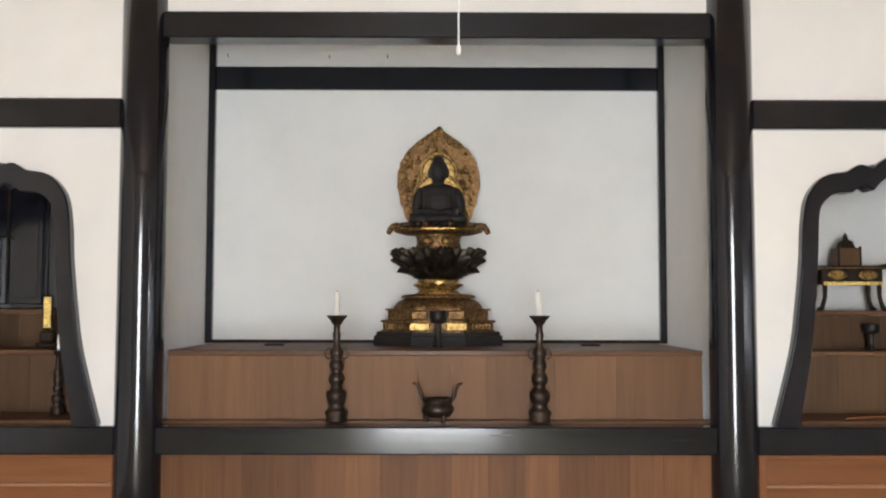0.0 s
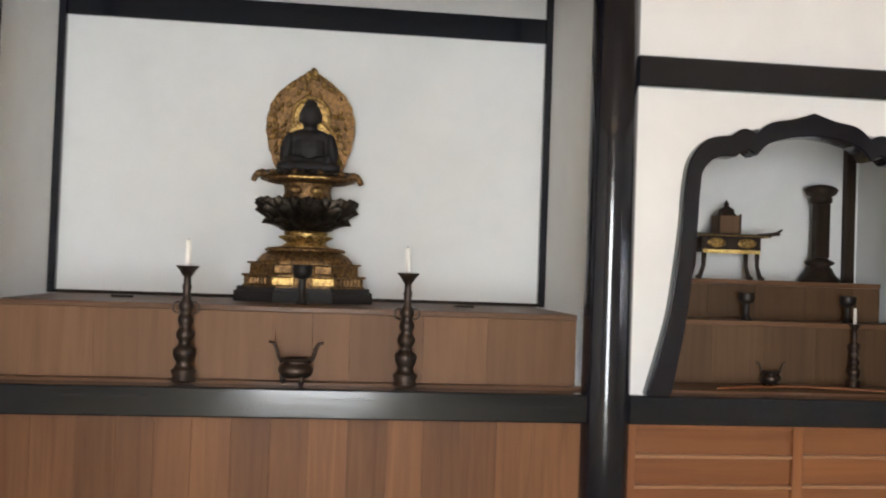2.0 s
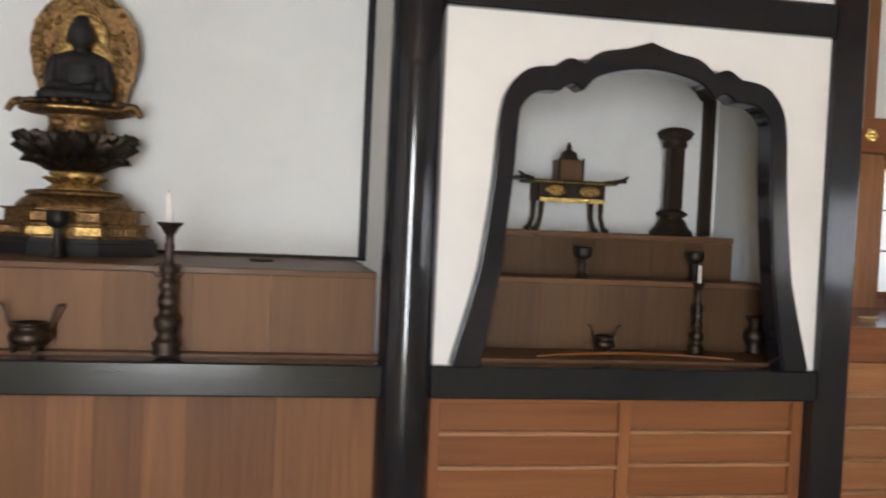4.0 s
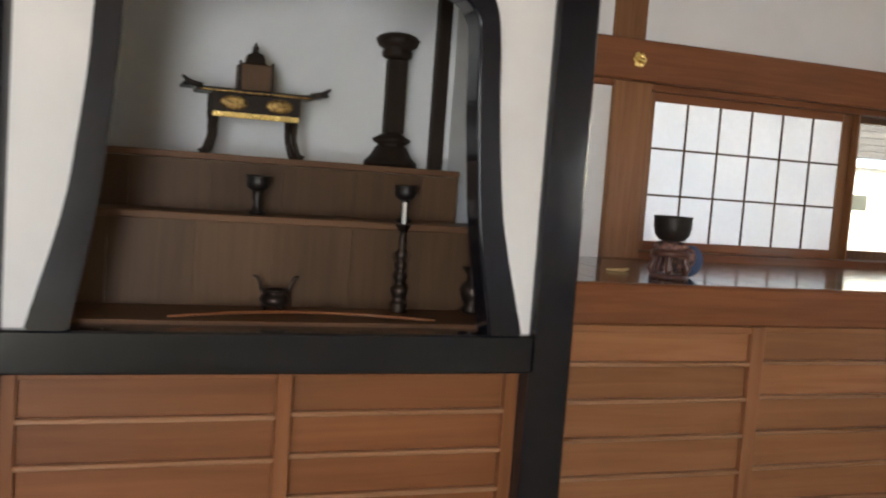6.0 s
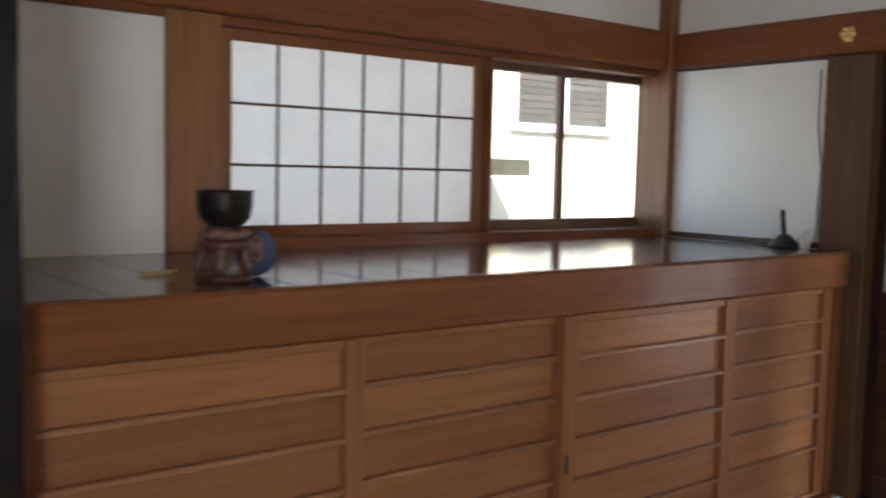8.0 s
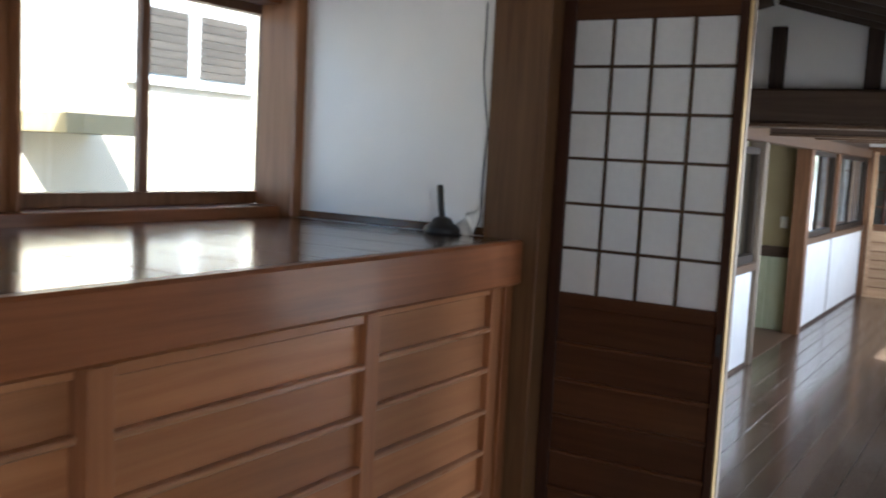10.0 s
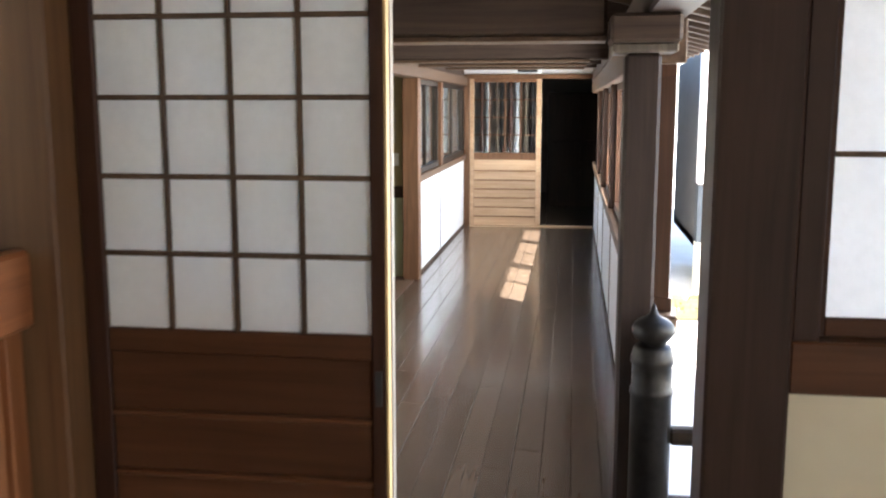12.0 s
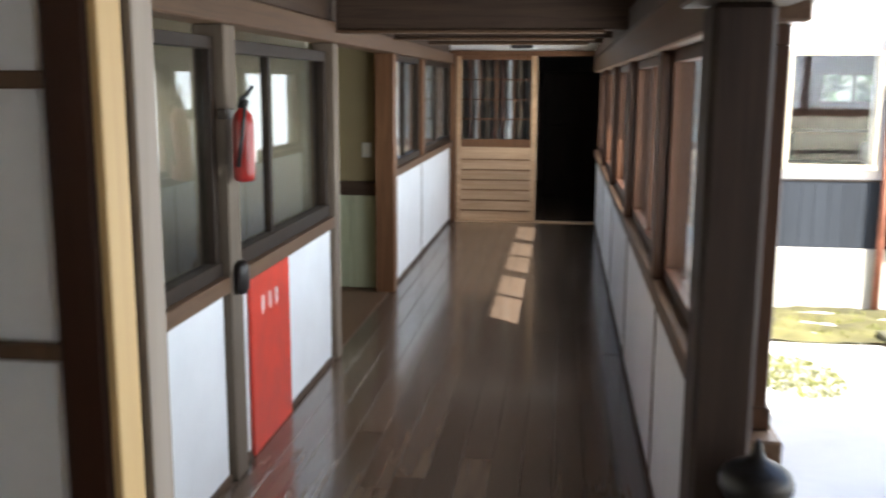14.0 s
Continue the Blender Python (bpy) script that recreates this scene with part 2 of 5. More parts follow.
M["moss"] = plaster("mossy_soil", (0.15, 0.135, 0.045), 0.4, 0.95, (0.045, 0.04, 0.015))
M["beige"] = plaster("beige_render", (0.66, 0.57, 0.42), 0.06)
M["pipe"] = plain("rusty_downpipe", (0.38, 0.15, 0.10), 0.5, 0.2, 0.2, 9.0)
M["tatami"] = wood("tatami", (0.36, 0.30, 0.16), (0.50, 0.43, 0.25), "y", 0.7, 0.0, 0.06, 3.0)
M["grass"] = plain("sunlit_grass", (0.17, 0.18, 0.035), 0.7, 0.0, 0.4, 6.0)
M["kerb"] = plaster("mossy_kerb", (0.17, 0.16, 0.10), 0.3, 0.9, (0.05, 0.055, 0.02))
# pale edge of the second door: courtyard light put into the colour
M["edge_lit_z"] = wood("courtyard_lit_edge", (0.24, 0.20, 0.165), (0.35, 0.30, 0.25), "z", 0.6, 0.0, 0.05)
# the trench's shadow is put into this flat strip's colour
M["gutter"] = plaster("gutter_shade", (0.05, 0.05, 0.02), 0.4, 0.9, (0.02, 0.02, 0.012))
M["jamb_brown"] = wood("brown_window_jamb", (0.036, 0.015, 0.008), (0.082, 0.035, 0.017), "z", 0.45, 0.1, 0.15)
M["footing"] = wood("streaked_footing", (0.22, 0.215, 0.18), (0.60, 0.58, 0.52), "z", 0.9, 0.0, 0.05, 0.5, 0.15)
# greyed plaster: the end rooms' dimness is put into the colour
M["dim_plaster"] = plaster("shade_grey_plaster", (0.32, 0.30, 0.28), 0.08)
M["end_rail"] = wood("slat_rail", (0.17, 0.09, 0.045), (0.27, 0.155, 0.085), "y", 0.5, 0.0, 0.1)
M["roof"] = plain("roof_tile", (0.07, 0.07, 0.075), 0.5, 0.0, 0.2)
M["leaf"] = plain("leaf", (0.07, 0.13, 0.03), 0.55, 0.0, 0.4, 3.0)
M["bark"] = plain("bark", (0.10, 0.075, 0.05), 0.9, 0.0, 0.3)
M["jamb_dark"] = wood("dark_door_jamb", (0.019, 0.010, 0.007), (0.045, 0.023, 0.016), "z", 0.5, 0.0, 0.1)
M["shutter"] = wood("shutter_slat", (0.05, 0.042, 0.034), (0.09, 0.075, 0.06), "x", 0.7, 0.0, 0.08)
M["room_ceiling"] = wood("bounce_ceiling_board", (0.36, 0.25, 0.15), (0.5, 0.37, 0.24), "x", 0.6, 0.0, 0.1)
# pale rails, lightened further so their edges seem to catch light
M["rail_x"] = wood("cupboard_rail_highlight", (0.25, 0.115, 0.055), (0.38, 0.195, 0.105), "x", 0.3, 0.3, 0.06)
# cedar darkened because little light falls on the door post
M["post_shaded"] = wood("shaded_cedar_post", (0.085, 0.04, 0.017), (0.17, 0.09, 0.042), "z", 0.5, 0.0, 0.06)
# near-black that puts an unlit room's shade into the wall colour
M["dark"] = plain("shade_black", (0.016, 0.014, 0.013), 0.8, 0.0, 0.1, 5.0)


# ---- building blocks ----
def thing(name, at, label, category, group="", kind=""):
    e = new(name)
    e.location = at
    e.empty_display_size = 0.1
    return tagged(e, label, category, group, kind)


def origin(ob):
    p = Vector((0, 0, 0))
    while ob:
        p += Vector(ob.location)
        ob = ob.parent
    return p


def part(name, bm, mat, parent=None, label="", smooth=False):
    """One mesh object from a bmesh in world coordinates, its origin in its middle."""
    xs = [v.co for v in bm.verts]
    mid = Vector([(min(c[i] for c in xs) + max(c[i] for c in xs)) / 2 for i in range(3)])
    bmesh.ops.translate(bm, verts=bm.verts, vec=-mid)
    bmesh.ops.recalc_face_normals(bm, faces=bm.faces)
    me = bpy.data.meshes.new(name)
    bm.to_mesh(me)
    bm.free()
    if smooth:
        me.polygons.foreach_set("use_smooth", [True] * len(me.polygons))
    me.materials.append(mat)
    ob = new(name, me)
    ob.location = mid - (origin(parent) if parent else Vector((0, 0, 0)))
    ob.parent = parent
    if label:
        ob["label"] = label
    return ob


def add_box(bm, x0, x1, y0, y1, z0, z1, bevel=0.003):
    m = Matrix.LocRotScale(((x0 + x1) / 2, (y0 + y1) / 2, (z0 + z1) / 2), None, (abs(x1 - x0), abs(y1 - y0), abs(z1 - z0)))
    r = bmesh.ops.create_cube(bm, size=1, matrix=m)
    if bevel:
        edges = {e for v in r["verts"] for e in v.link_edges}
        b = min(bevel, 0.3 * min(abs(x1 - x0), abs(y1 - y0), abs(z1 - z0)))
        bmesh.ops.bevel(bm, geom=list(edges), offset=b, segments=1, affect="EDGES")


def box(name, x0, x1, y0, y1, z0, z1, mat, parent=None, label="", bevel=0.003):
    bm = bmesh.new()
    add_box(bm, x0, x1, y0, y1, z0, z1, bevel)
    return part(name, bm, M[mat], parent, label)


def struct(name, x0, x1, y0, y1, z0, z1, mat, label, category, bevel=0.003):
    return tagged(box(name, x0, x1, y0, y1, z0, z1, mat, None, label, bevel), label, category, "", "structure")


def add_lathe(bm, profile, at, segs=24, squash=(1, 1), turn=0.0):
    rings = []
    for r, z in profile:
        rings.append([bm.verts.new((at[0] + squash[0] * r * math.cos(2 * math.pi * i / segs + turn), at[1] + squash[1] * r * math.sin(2 * math.pi * i / segs + turn), at[2] + z)) for i in range(segs)])
    for a, b in zip(rings, rings[1:]):
        for i in range(segs):
            bm.faces.new((a[i], a[(i + 1) % segs], b[(i + 1) % segs], b[i]))
    bm.faces.new(rings[0][::-1])
    bm.faces.new(rings[-1])


def lathe(name, profile, at, mat, parent=None, label="", segs=24, squash=(1, 1), turn=0.0, smooth=True):
    bm = bmesh.new()
    add_lathe(bm, profile, at, segs, squash, turn)
    return part(name, bm, M[mat], parent, label, smooth)


def add_tube(bm, points, radius, segs=8):
    pts = [Vector(p) for p in points]
    rings = []
    for i, p in enumerate(pts):
        d = (pts[min(i + 1, len(pts) - 1)] - pts[max(i - 1, 0)]).normalized()
        side = d.orthogonal().normalized() if i == 0 else (side - d * side.dot(d)).normalized()
        up = d.cross(side)
        r = radius[i] if isinstance(radius, (list, tuple)) else radius
        rings.append([bm.verts.new(p + r * (math.cos(2 * math.pi * k / segs) * side + math.sin(2 * math.pi * k / segs) * up)) for k in range(segs)])
    for a, b in zip(rings, rings[1:]):
        for i in range(segs):
            bm.faces.new((a[i], a[(i + 1) % segs], b[(i + 1) % segs], b[i]))
    bm.faces.new(rings[0][::-1])
    bm.faces.new(rings[-1])


def tube(name, points, radius, mat, parent=None, label="", segs=8):
    bm = bmesh.new()
    add_tube(bm, points, radius, segs)
    return part(name, bm, M[mat], parent, label, True)


def add_ball(bm, at, size, rot=(0, 0, 0), u=16, v=10):
    bmesh.ops.create_uvsphere(bm, u_segments=u, v_segments=v, radius=1, matrix=Matrix.LocRotScale(at, Euler([radians(a) for a in rot]), size))


def slab(name, outline, y0, y1, mat, parent=None, label=""):
    """A sheet with the outline (x, z), from y0 to y1."""
    bm = bmesh.new()
    f = [bm.verts.new((x, y0, z)) for x, z in outline]
    b = [bm.verts.new((x, y1, z)) for x, z in outline]
    bm.faces.new(f)
    bm.faces.new(b[::-1])
    k = len(f)
    for i in range(k):
        bm.faces.new((f[i], b[i], b[(i + 1) % k], f[(i + 1) % k]))
    bmesh.ops.triangulate(bm, faces=[q for q in bm.faces if len(q.verts) > 4])
    return part(name, bm, M[mat], parent, label)


def facing(way, base):
    """Boxes on a wall: 'n' runs along x with depth y, 'e' runs along y with depth x; depth counts from base."""
    def put(name, u0, u1, d0, d1, z0, z1, mat, parent=None, label="", bevel=0.003):
        if way == "n":
            return box(name, u0, u1, base + d0, base + d1, z0, z1, mat, parent, label, bevel)
        return box(name, base + d0, base + d1, u0, u1, z0, z1, mat, parent, label, bevel)
    return put


# ---- levels and lines ----
FL, CF, GR = -0.28, -0.445, -0.95        # hall floor, corridor floor, ground
CEIL = 3.45
FRONT = 5.40                             # plane of the altar front
POST_L, POST_R = -1.566, 1.449            # round posts
MID = (POST_L + POST_R) / 2

# ---- the hall: floor, ceiling, plain walls ----
hall_floor = struct("floor", -4.6, 7.40, -2.5, 5.46, FL - 0.12, FL, "tatami", "pale straw mat floor of the hall", "floor", 0)
# ceiling out of view, kept pale so it bounces light into the niches
struct("ceiling", -4.7, 7.6, -2.6, 7.1, CEIL, CEIL + 0.1, "room_ceiling", "unseen boarded hall ceiling, made pale to bounce light", "ceiling", 0)
struct("wall_west", -4.75, -4.6, -2.6, 7.1, FL - 0.1, CEIL, "plaster", "plain white plaster wall", "wall", 0)
# south side: open bays to the garden
for x0, x1 in ((-4.6, -0.9), (0.7, 7.4)):
    struct("wall_south", x0, x1, -2.6, -2.45, FL - 0.1, CEIL, "plaster", "white plaster wall beside the open bays", "wall", 0)
struct("wall_south", -0.9, 0.7, -2.6, -2.45, 2.35, CEIL, "plaster", "white plaster wall above the open bays", "wall", 0)
for x in (-0.95, 0.75):
    struct("post", x - 0.09, x + 0.09, -2.62, -2.43, FL, 2.35, "black", "black lacquered square post", "post", 0.01)

# ---- altar front: posts, beams, white panels ----
for x in (POST_L, POST_R):
    p = lathe("round_post", [(0.12, FL), (0.119, 0.5), (0.117, 2.0), (0.116, CEIL)], (x, 5.42, 0), "black", None, "", 40)
    tagged(p, "round post in glossy black lacquer", "post", "", "structure")
for x0, x1 in ((3.34, 3.51), (-3.60, -3.43)):
    struct("square_post", x0, x1, 5.37, 5.54, FL, CEIL, "black", "square post in worn black lacquer", "post", 0.012)
BAYS = ((-3.43, POST_L - 0.1), (POST_L + 0.1, POST_R - 0.1), (POST_R + 0.1, 3.34))
for i, (x0, x1) in enumerate(BAYS):
    struct("sill_beam", x0, x1, 5.355, 5.50, 0.632, 0.772, "black_x", "black lacquered sill beam of the altar", "beam", 0.008)
    lo, hi = ((2.745, 2.882) if i == 1 else (2.28, 2.43))
    struct("lintel_beam", x0, x1, 5.355, 5.50, lo, hi, "black_x", "black lacquered cross beam", "beam", 0.008)
    struct("wall_north", x0, x1, 5.40, 5.49, hi, CEIL, "plaster", "white plaster panel above the beam", "wall", 0)

OUTER = [(0.83, 0.772), (0.735, 1.13), (0.70, 1.36), (0.675, 1.60), (0.663, 1.80), (0.635, 1.94), (0.55, 2.035), (0.43, 2.058), (0.365, 2.096), (0.30, 2.076), (0.225, 2.132), (0.11, 2.155), (0.0, 2.19)]
INNER = [(0.70, 0.772), (0.635, 1.13), (0.61, 1.36), (0.59, 1.60), (0.58, 1.80), (0.565, 1.885), (0.50, 1.945), (0.405, 1.954), (0.352, 1.988), (0.30, 1.96), (0.235, 2.026), (0.11, 2.062), (0.0, 2.074)]


def smooth_line(pts, steps=4):
    out = []
    for i in range(len(pts) - 1):
        a, b, c, d = (Vector(pts[max(0, min(len(pts) - 1, k))]) for k in (i - 1, i, i + 1, i + 2))
        for s in range(steps):
            t = s / steps
            out.append(0.5 * (2 * b + (c - a) * t + (2 * a - 5 * b + 4 * c - d) * t * t + (3 * b - a - 3 * c + d) * t ** 3))
    out.append(Vector(pts[-1]))
    return [(v[0], v[1]) for v in out]


def bell_window(xc, x0, x1):
    def cusped(pts):
        """Smooth between the cusps of the arch, sharp at them."""
        return smooth_line(pts[:8])[:-1] + smooth_line(pts[7:10])[:-1] + smooth_line(pts[9:])

    out, inn = cusped(OUTER), cusped(INNER)
    full = lambda half: [(xc - x, z) for x, z in half] + [(xc + x, z) for x, z in half[-2::-1]]
    o, n = full(out), full(inn)
    # plaster in two halves, in bands from the foot of the frame to the crown
    k = len(out)
    for side in (-1, 1):
        edge = x0 if side < 0 else x1
        bm, last, prev = bmesh.new(), -1.0, None
        line = [(xc + side * (x - 0.02), z) for x, z in out[:-1]] + [(xc, out[-1][1] - 0.02), (xc, 2.28)]
        for x, z in line:
            last = max(z, last + 0.002)
            row = [bm.verts.new(c) for c in ((edge, 5.40, last), (x, 5.40, last), (x, 5.46, last), (edge, 5.46, last))]
            if prev:
                for i in range(4):
                    bm.faces.new((prev[i], prev[(i + 1) % 4], row[(i + 1) % 4], row[i]))
            prev = row
        tagged(part("wall_north", bm, M["plaster"]), "white plaster panel round the bell window", "wall", "", "structure")
    bm = bmesh.new()
    rows = [[bm.verts.new((x, y, z)) for x, z in line] for line, y in ((o, 5.345), (n, 5.345), (n, 5.47), (o, 5.47))]
    for a, b in zip(rows, rows[1:] + rows[:1]):
        for i in range(len(o) - 1):
            bm.faces.new((a[i], a[i + 1], b[i + 1], b[i]))
    bm.faces.new([r[0] for r in rows])
    bm.faces.new([r[-1] for r in rows])
    bmesh.ops.recalc_face_normals(bm, faces=bm.faces)
    sharp = [e for e in bm.edges if len(e.link_faces) == 2 and e.calc_face_angle() > 1.2]
    bmesh.ops.bevel(bm, geom=sharp, offset=0.008, segments=2, affect="EDGES")
    f = part("bell_window_frame", bm, M["black"])
    tagged(f, "cusped bell-shaped window frame in black lacquer", "window frame", "bell windows of the altar", "structure")


XR = 2.457
XL = 2 * MID - XR
bell_window(XR, POST_R + 0.1, 3.34)
bell_window(XL, -3.43, POST_L - 0.1)

# ---- niches behind: walls, tiers ----
NB = 6.575
struct("wall_north", POST_L - 0.02, POST_R - 0.05, NB, NB + 0.1, 0.7, CEIL, "plaster_niche", "white plaster back wall of the niche", "wall", 0)
struct("wall_niche", POST_L - 0.02, -1.512, 5.50, NB, 0.7, CEIL, "plaster_niche", "white plaster side wall of the niche", "wall", 0)
struct("wall_niche", 1.385, POST_R - 0.02, 5.50, NB, 0.7, CEIL, "plaster_niche", "white plaster side wall of the niche", "wall", 0)
for x in (-1.493, 1.366):
    struct("corner_post", x - 0.022, x + 0.022, NB - 0.05, NB - 0.002, 1.142, CEIL, "black", "thin black corner post of the niche", "post", 0.004)
struct("niche_beam", -1.471, 1.344, NB - 0.03, NB - 0.001, 2.752, 2.90, "black_x", "black beam across the niche wall", "beam", 0.004)
struct("trim", -1.471, 1.344, NB - 0.014, NB - 0.001, 1.142, 1.162, "dark_wood", "thin dark trim at the foot of the wall", "trim", 0.002)
BACK, BACK_R = 6.75, 6.52
for x0, x1, s in ((1.56, 3.512, 1), (-3.69, -1.66, -1)):
    back = BACK_R if s > 0 else BACK
    struct("wall_north", x0, x1, back, back + 0.1, 0.7, CEIL, "plaster_niche", "white plaster back wall behind the bell window", "wall", 0)
    side = (3.375, 3.512) if s > 0 else (-3.69, -3.59)
    struct("wall_niche", side[0], side[1], 5.545, back - 0.002, 0.7, CEIL, "plaster_niche", "white plaster side wall behind the bell window", "wall", 0)
    # unseen ceiling set low to cut bounced light in the niche
    struct("ceiling", x0, x1, 5.50, back, 2.27, 2.33, "old_x", "unseen low ceiling added to shade the side niche", "ceiling", 0)
struct("corner_post", 3.27, 3.332, BACK_R - 0.057, BACK_R - 0.002, 1.353, 2.268, "dark_wood", "dark post against the niche wall", "post", 0.004)



def altar_floor(x0, x1, y1):
    struct("altar_shelf", x0, x1, 5.503, y1, 0.74, 0.785, "altar_top", "polished brown wooden altar ledge", "shelf", 0.003)


def tier(name, x0, x1, y, z0, z1, back, edges, mat, label):
    t = thing(name, ((x0 + x1) / 2, y, z0), label, "altar tier", "", "structure")
    xs = [x0] + list(edges) + [x1]
    box("top", x0, x1, y - 0.012, back, z1 - 0.028, z1, "altar_top", t, "", 0.004)
    for a, b in zip(xs, xs[1:]):
        box("board", a + 0.0003, b - 0.0003, y, y + 0.02, z0, z1 - 0.029, mat, t, "", 0.0008)
    return t


altar_floor(-1.512, 1.385, 5.60)
tier("altar_tier", -1.462, 1.332, 5.56, 0.786, 1.143, NB - 0.002, (-1.01, -0.60, -0.16, 0.02, 0.20, 0.56, 0.88), "board_up", "broad wooden altar tier faced with upright boards")
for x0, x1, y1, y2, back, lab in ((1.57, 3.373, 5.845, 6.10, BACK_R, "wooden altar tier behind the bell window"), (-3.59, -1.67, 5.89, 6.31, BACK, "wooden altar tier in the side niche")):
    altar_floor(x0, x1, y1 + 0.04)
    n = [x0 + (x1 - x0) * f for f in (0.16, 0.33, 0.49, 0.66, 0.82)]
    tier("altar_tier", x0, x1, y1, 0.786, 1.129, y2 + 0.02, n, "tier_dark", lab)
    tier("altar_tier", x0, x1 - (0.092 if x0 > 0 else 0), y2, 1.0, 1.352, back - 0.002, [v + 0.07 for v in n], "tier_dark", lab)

# unseen wall and backing added to stop light leaking between the boards
struct("wall_north", -4.75, 3.60, 6.86, 6.98, FL - 0.1, CEIL, "plaster", "plain outer wall behind the altar", "wall", 0)
struct("panel_back", -3.6, 3.51, 5.51, 5.53, FL, 0.74, "dark", "unseen backing added to stop light between the altar boards", "panelling", 0)
# boards under the main sill
front = thing("altar_front", (MID, 5.44, FL), "altar front of upright reddish-brown boards", "panelling", "", "structure")
EDGES = (-1.462, -1.24, -1.04, -0.86, -0.69, -0.52, -0.34, -0.16, 0.02, 0.20, 0.39, 0.56, 0.74, 0.92, 1.09, 1.36)
for a, b in zip(EDGES, EDGES[1:]):
    box("board", a + 0.0003, b - 0.0003, 5.425, 5.45, FL, 0.634, "board_z", front, "", 0.0008)


def slat_door(name, x0, x1, y, z0, z1, rails, label, stile=0.05, group="", pulls=(), way="n", mats=("cab_x", "cab_z"), category="sliding door", top=0.03):
    """A sliding door of horizontal boards, each under a thin rail."""
    put = facing(way, y)
    at = ((x0 + x1) / 2, y, z0) if way == "n" else (y, (x0 + x1) / 2, z0)
    d = thing(name, at, label, category, group)
    s = -1 if way in "ne" else 1
    put("stile", x0, x0 + stile, -0.018, 0.02, z0, z1, mats[1], d)
    put("stile", x1 - stile, x1, -0.018, 0.02, z0, z1, mats[1], d)
    put("top_rail", x0 + stile, x1 - stile, -0.008, 0.018, z1 - top, z1, mats[0], d)
    zs = [z1 - top] + list(rails) + [z0]
    for a, b in zip(zs, zs[1:]):
        bm = bmesh.new()
        u0, u1 = x0 + stile - 0.002, x1 - stile + 0.002
        sect = [(0.012, a), (0.010, b + 0.014), (0.020, b + 0.014), (0.022, a)]
        ends = []
        for u in (u0, u1):
            ends.append([bm.verts.new((u, y + dd, z) if way == "n" else (y + dd, u, z)) for dd, z in sect])
        for i in range(4):
            bm.faces.new((ends[0][i], ends[0][(i + 1) % 4], ends[1][(i + 1) % 4], ends[1][i]))
        bm.faces.new(ends[0])
        bm.faces.new(ends[1][::-1])
        part("board", bm, M[mats[0]], d)
        put("rail", u0, u1, -0.017, 0.014, b - 0.002, b + 0.016, "rail_x" if mats[0] in ("cab_x", "cup_x") else mats[0], d, "", 0.004)
    for u, z in pulls:
        put("finger_pull", u - 0.008, u + 0.008, -0.0215, -0.018, z - 0.035, z + 0.035, "rubber", d, "dark recessed finger pull", 0.001)
    return d


RAILS = (0.46, 0.31, 0.16, 0.01, -0.14)
for x0, x1 in ((1.556, 3.34), (-3.43, -1.656)):
    c = (x0 + x1) / 2
    slat_door("sliding_door", x0, c + 0.03, 5.44, FL, 0.632, RAILS, "reddish wooden sliding door of horizontal boards", 0.055, "altar cupboard doors")
    slat_door("sliding_door", c - 0.03, x1, 5.475, FL, 0.632, RAILS, "reddish wooden sliding door of horizontal boards", 0.055, "altar cupboard doors")

# ---- counter with cupboard ----
TOP = 0.95
counter = thing("counter_top", (5.45, 6.2, TOP), "dark glossy lacquered plank counter top", "counter", "", "structure")
edges = [3.515 + i * (7.36 - 3.515) / 14 for i in range(15)]
for a, b in zip(edges, edges[1:]):
    box("plank", a + 0.0015, b - 0.0015, 5.62, 6.80, TOP - 0.035, TOP, "counter", counter, "", 0.002)
struct("counter_edge", 3.515, 7.36, 5.565, 5.617, 0.782, TOP + 0.002, "cedar_x", "thick reddish wooden front edge of the counter", "trim", 0.01)
RAILS2 = (0.61, 0.455, 0.295, 0.135, -0.025)
for x0, x1, y, pulls in ((3.515, 4.555, 5.60, ()), (4.485, 5.495, 5.635, ((5.47, 0.22),)), (5.425, 6.47, 5.60, ((5.452, 0.22),)), (6.41, 7.30, 5.635, ())):
    slat_door("sliding_door", x0, x1, y, FL + 0.02, 0.778, RAILS2, "brown wooden cupboard sliding door of horizontal boards", 0.07, "counter cupboard doors", pulls, mats=("cup_x", "cup_z"))
struct("trim", 3.515, 7.36, 5.58, 5.70, FL, FL + 0.018, "cab_x", "wooden bottom track of the cupboard", "trim", 0.002)
struct("cupboard_back", 3.515, 7.36, 5.70, 5.72, FL, 0.90, "dark", "dark board behind the cupboard doors", "panelling", 0)
struct("cupboard_end", 7.30, 7.36, 5.60, 5.70, FL + 0.02, 0.778, "cab_z", "wooden end stile of the cupboard", "trim", 0.003)

# ---- window wall over the counter ----
WY = 6.85
struct("wall_north", 3.512, 4.385, 6.80, 6.90, TOP - 0.1, 1.876, "plaster", "white plaster panel beside the window", "wall", 0)
struct("wall_north", 3.515, 7.60, 6.80, 6.95, 2.13, CEIL, "plaster", "white plaster wall above the nageshi beam", "wall", 0)
struct("post", 4.385, 4.615, 6.76, 6.92, TOP, 1.91, "cedar_z", "broad knotty cedar post", "post", 0.006)
struct("upper_post", 4.36, 4.56, 6.785, 6.92, 2.131, CEIL, "cedar_z", "cedar post above the beam", "post", 0.006)
struct("nageshi_beam", 3.515, 7.36, 6.735, 6.90, 1.912, 2.13, "cedar_x", "reddish cedar beam over the window", "beam", 0.008)
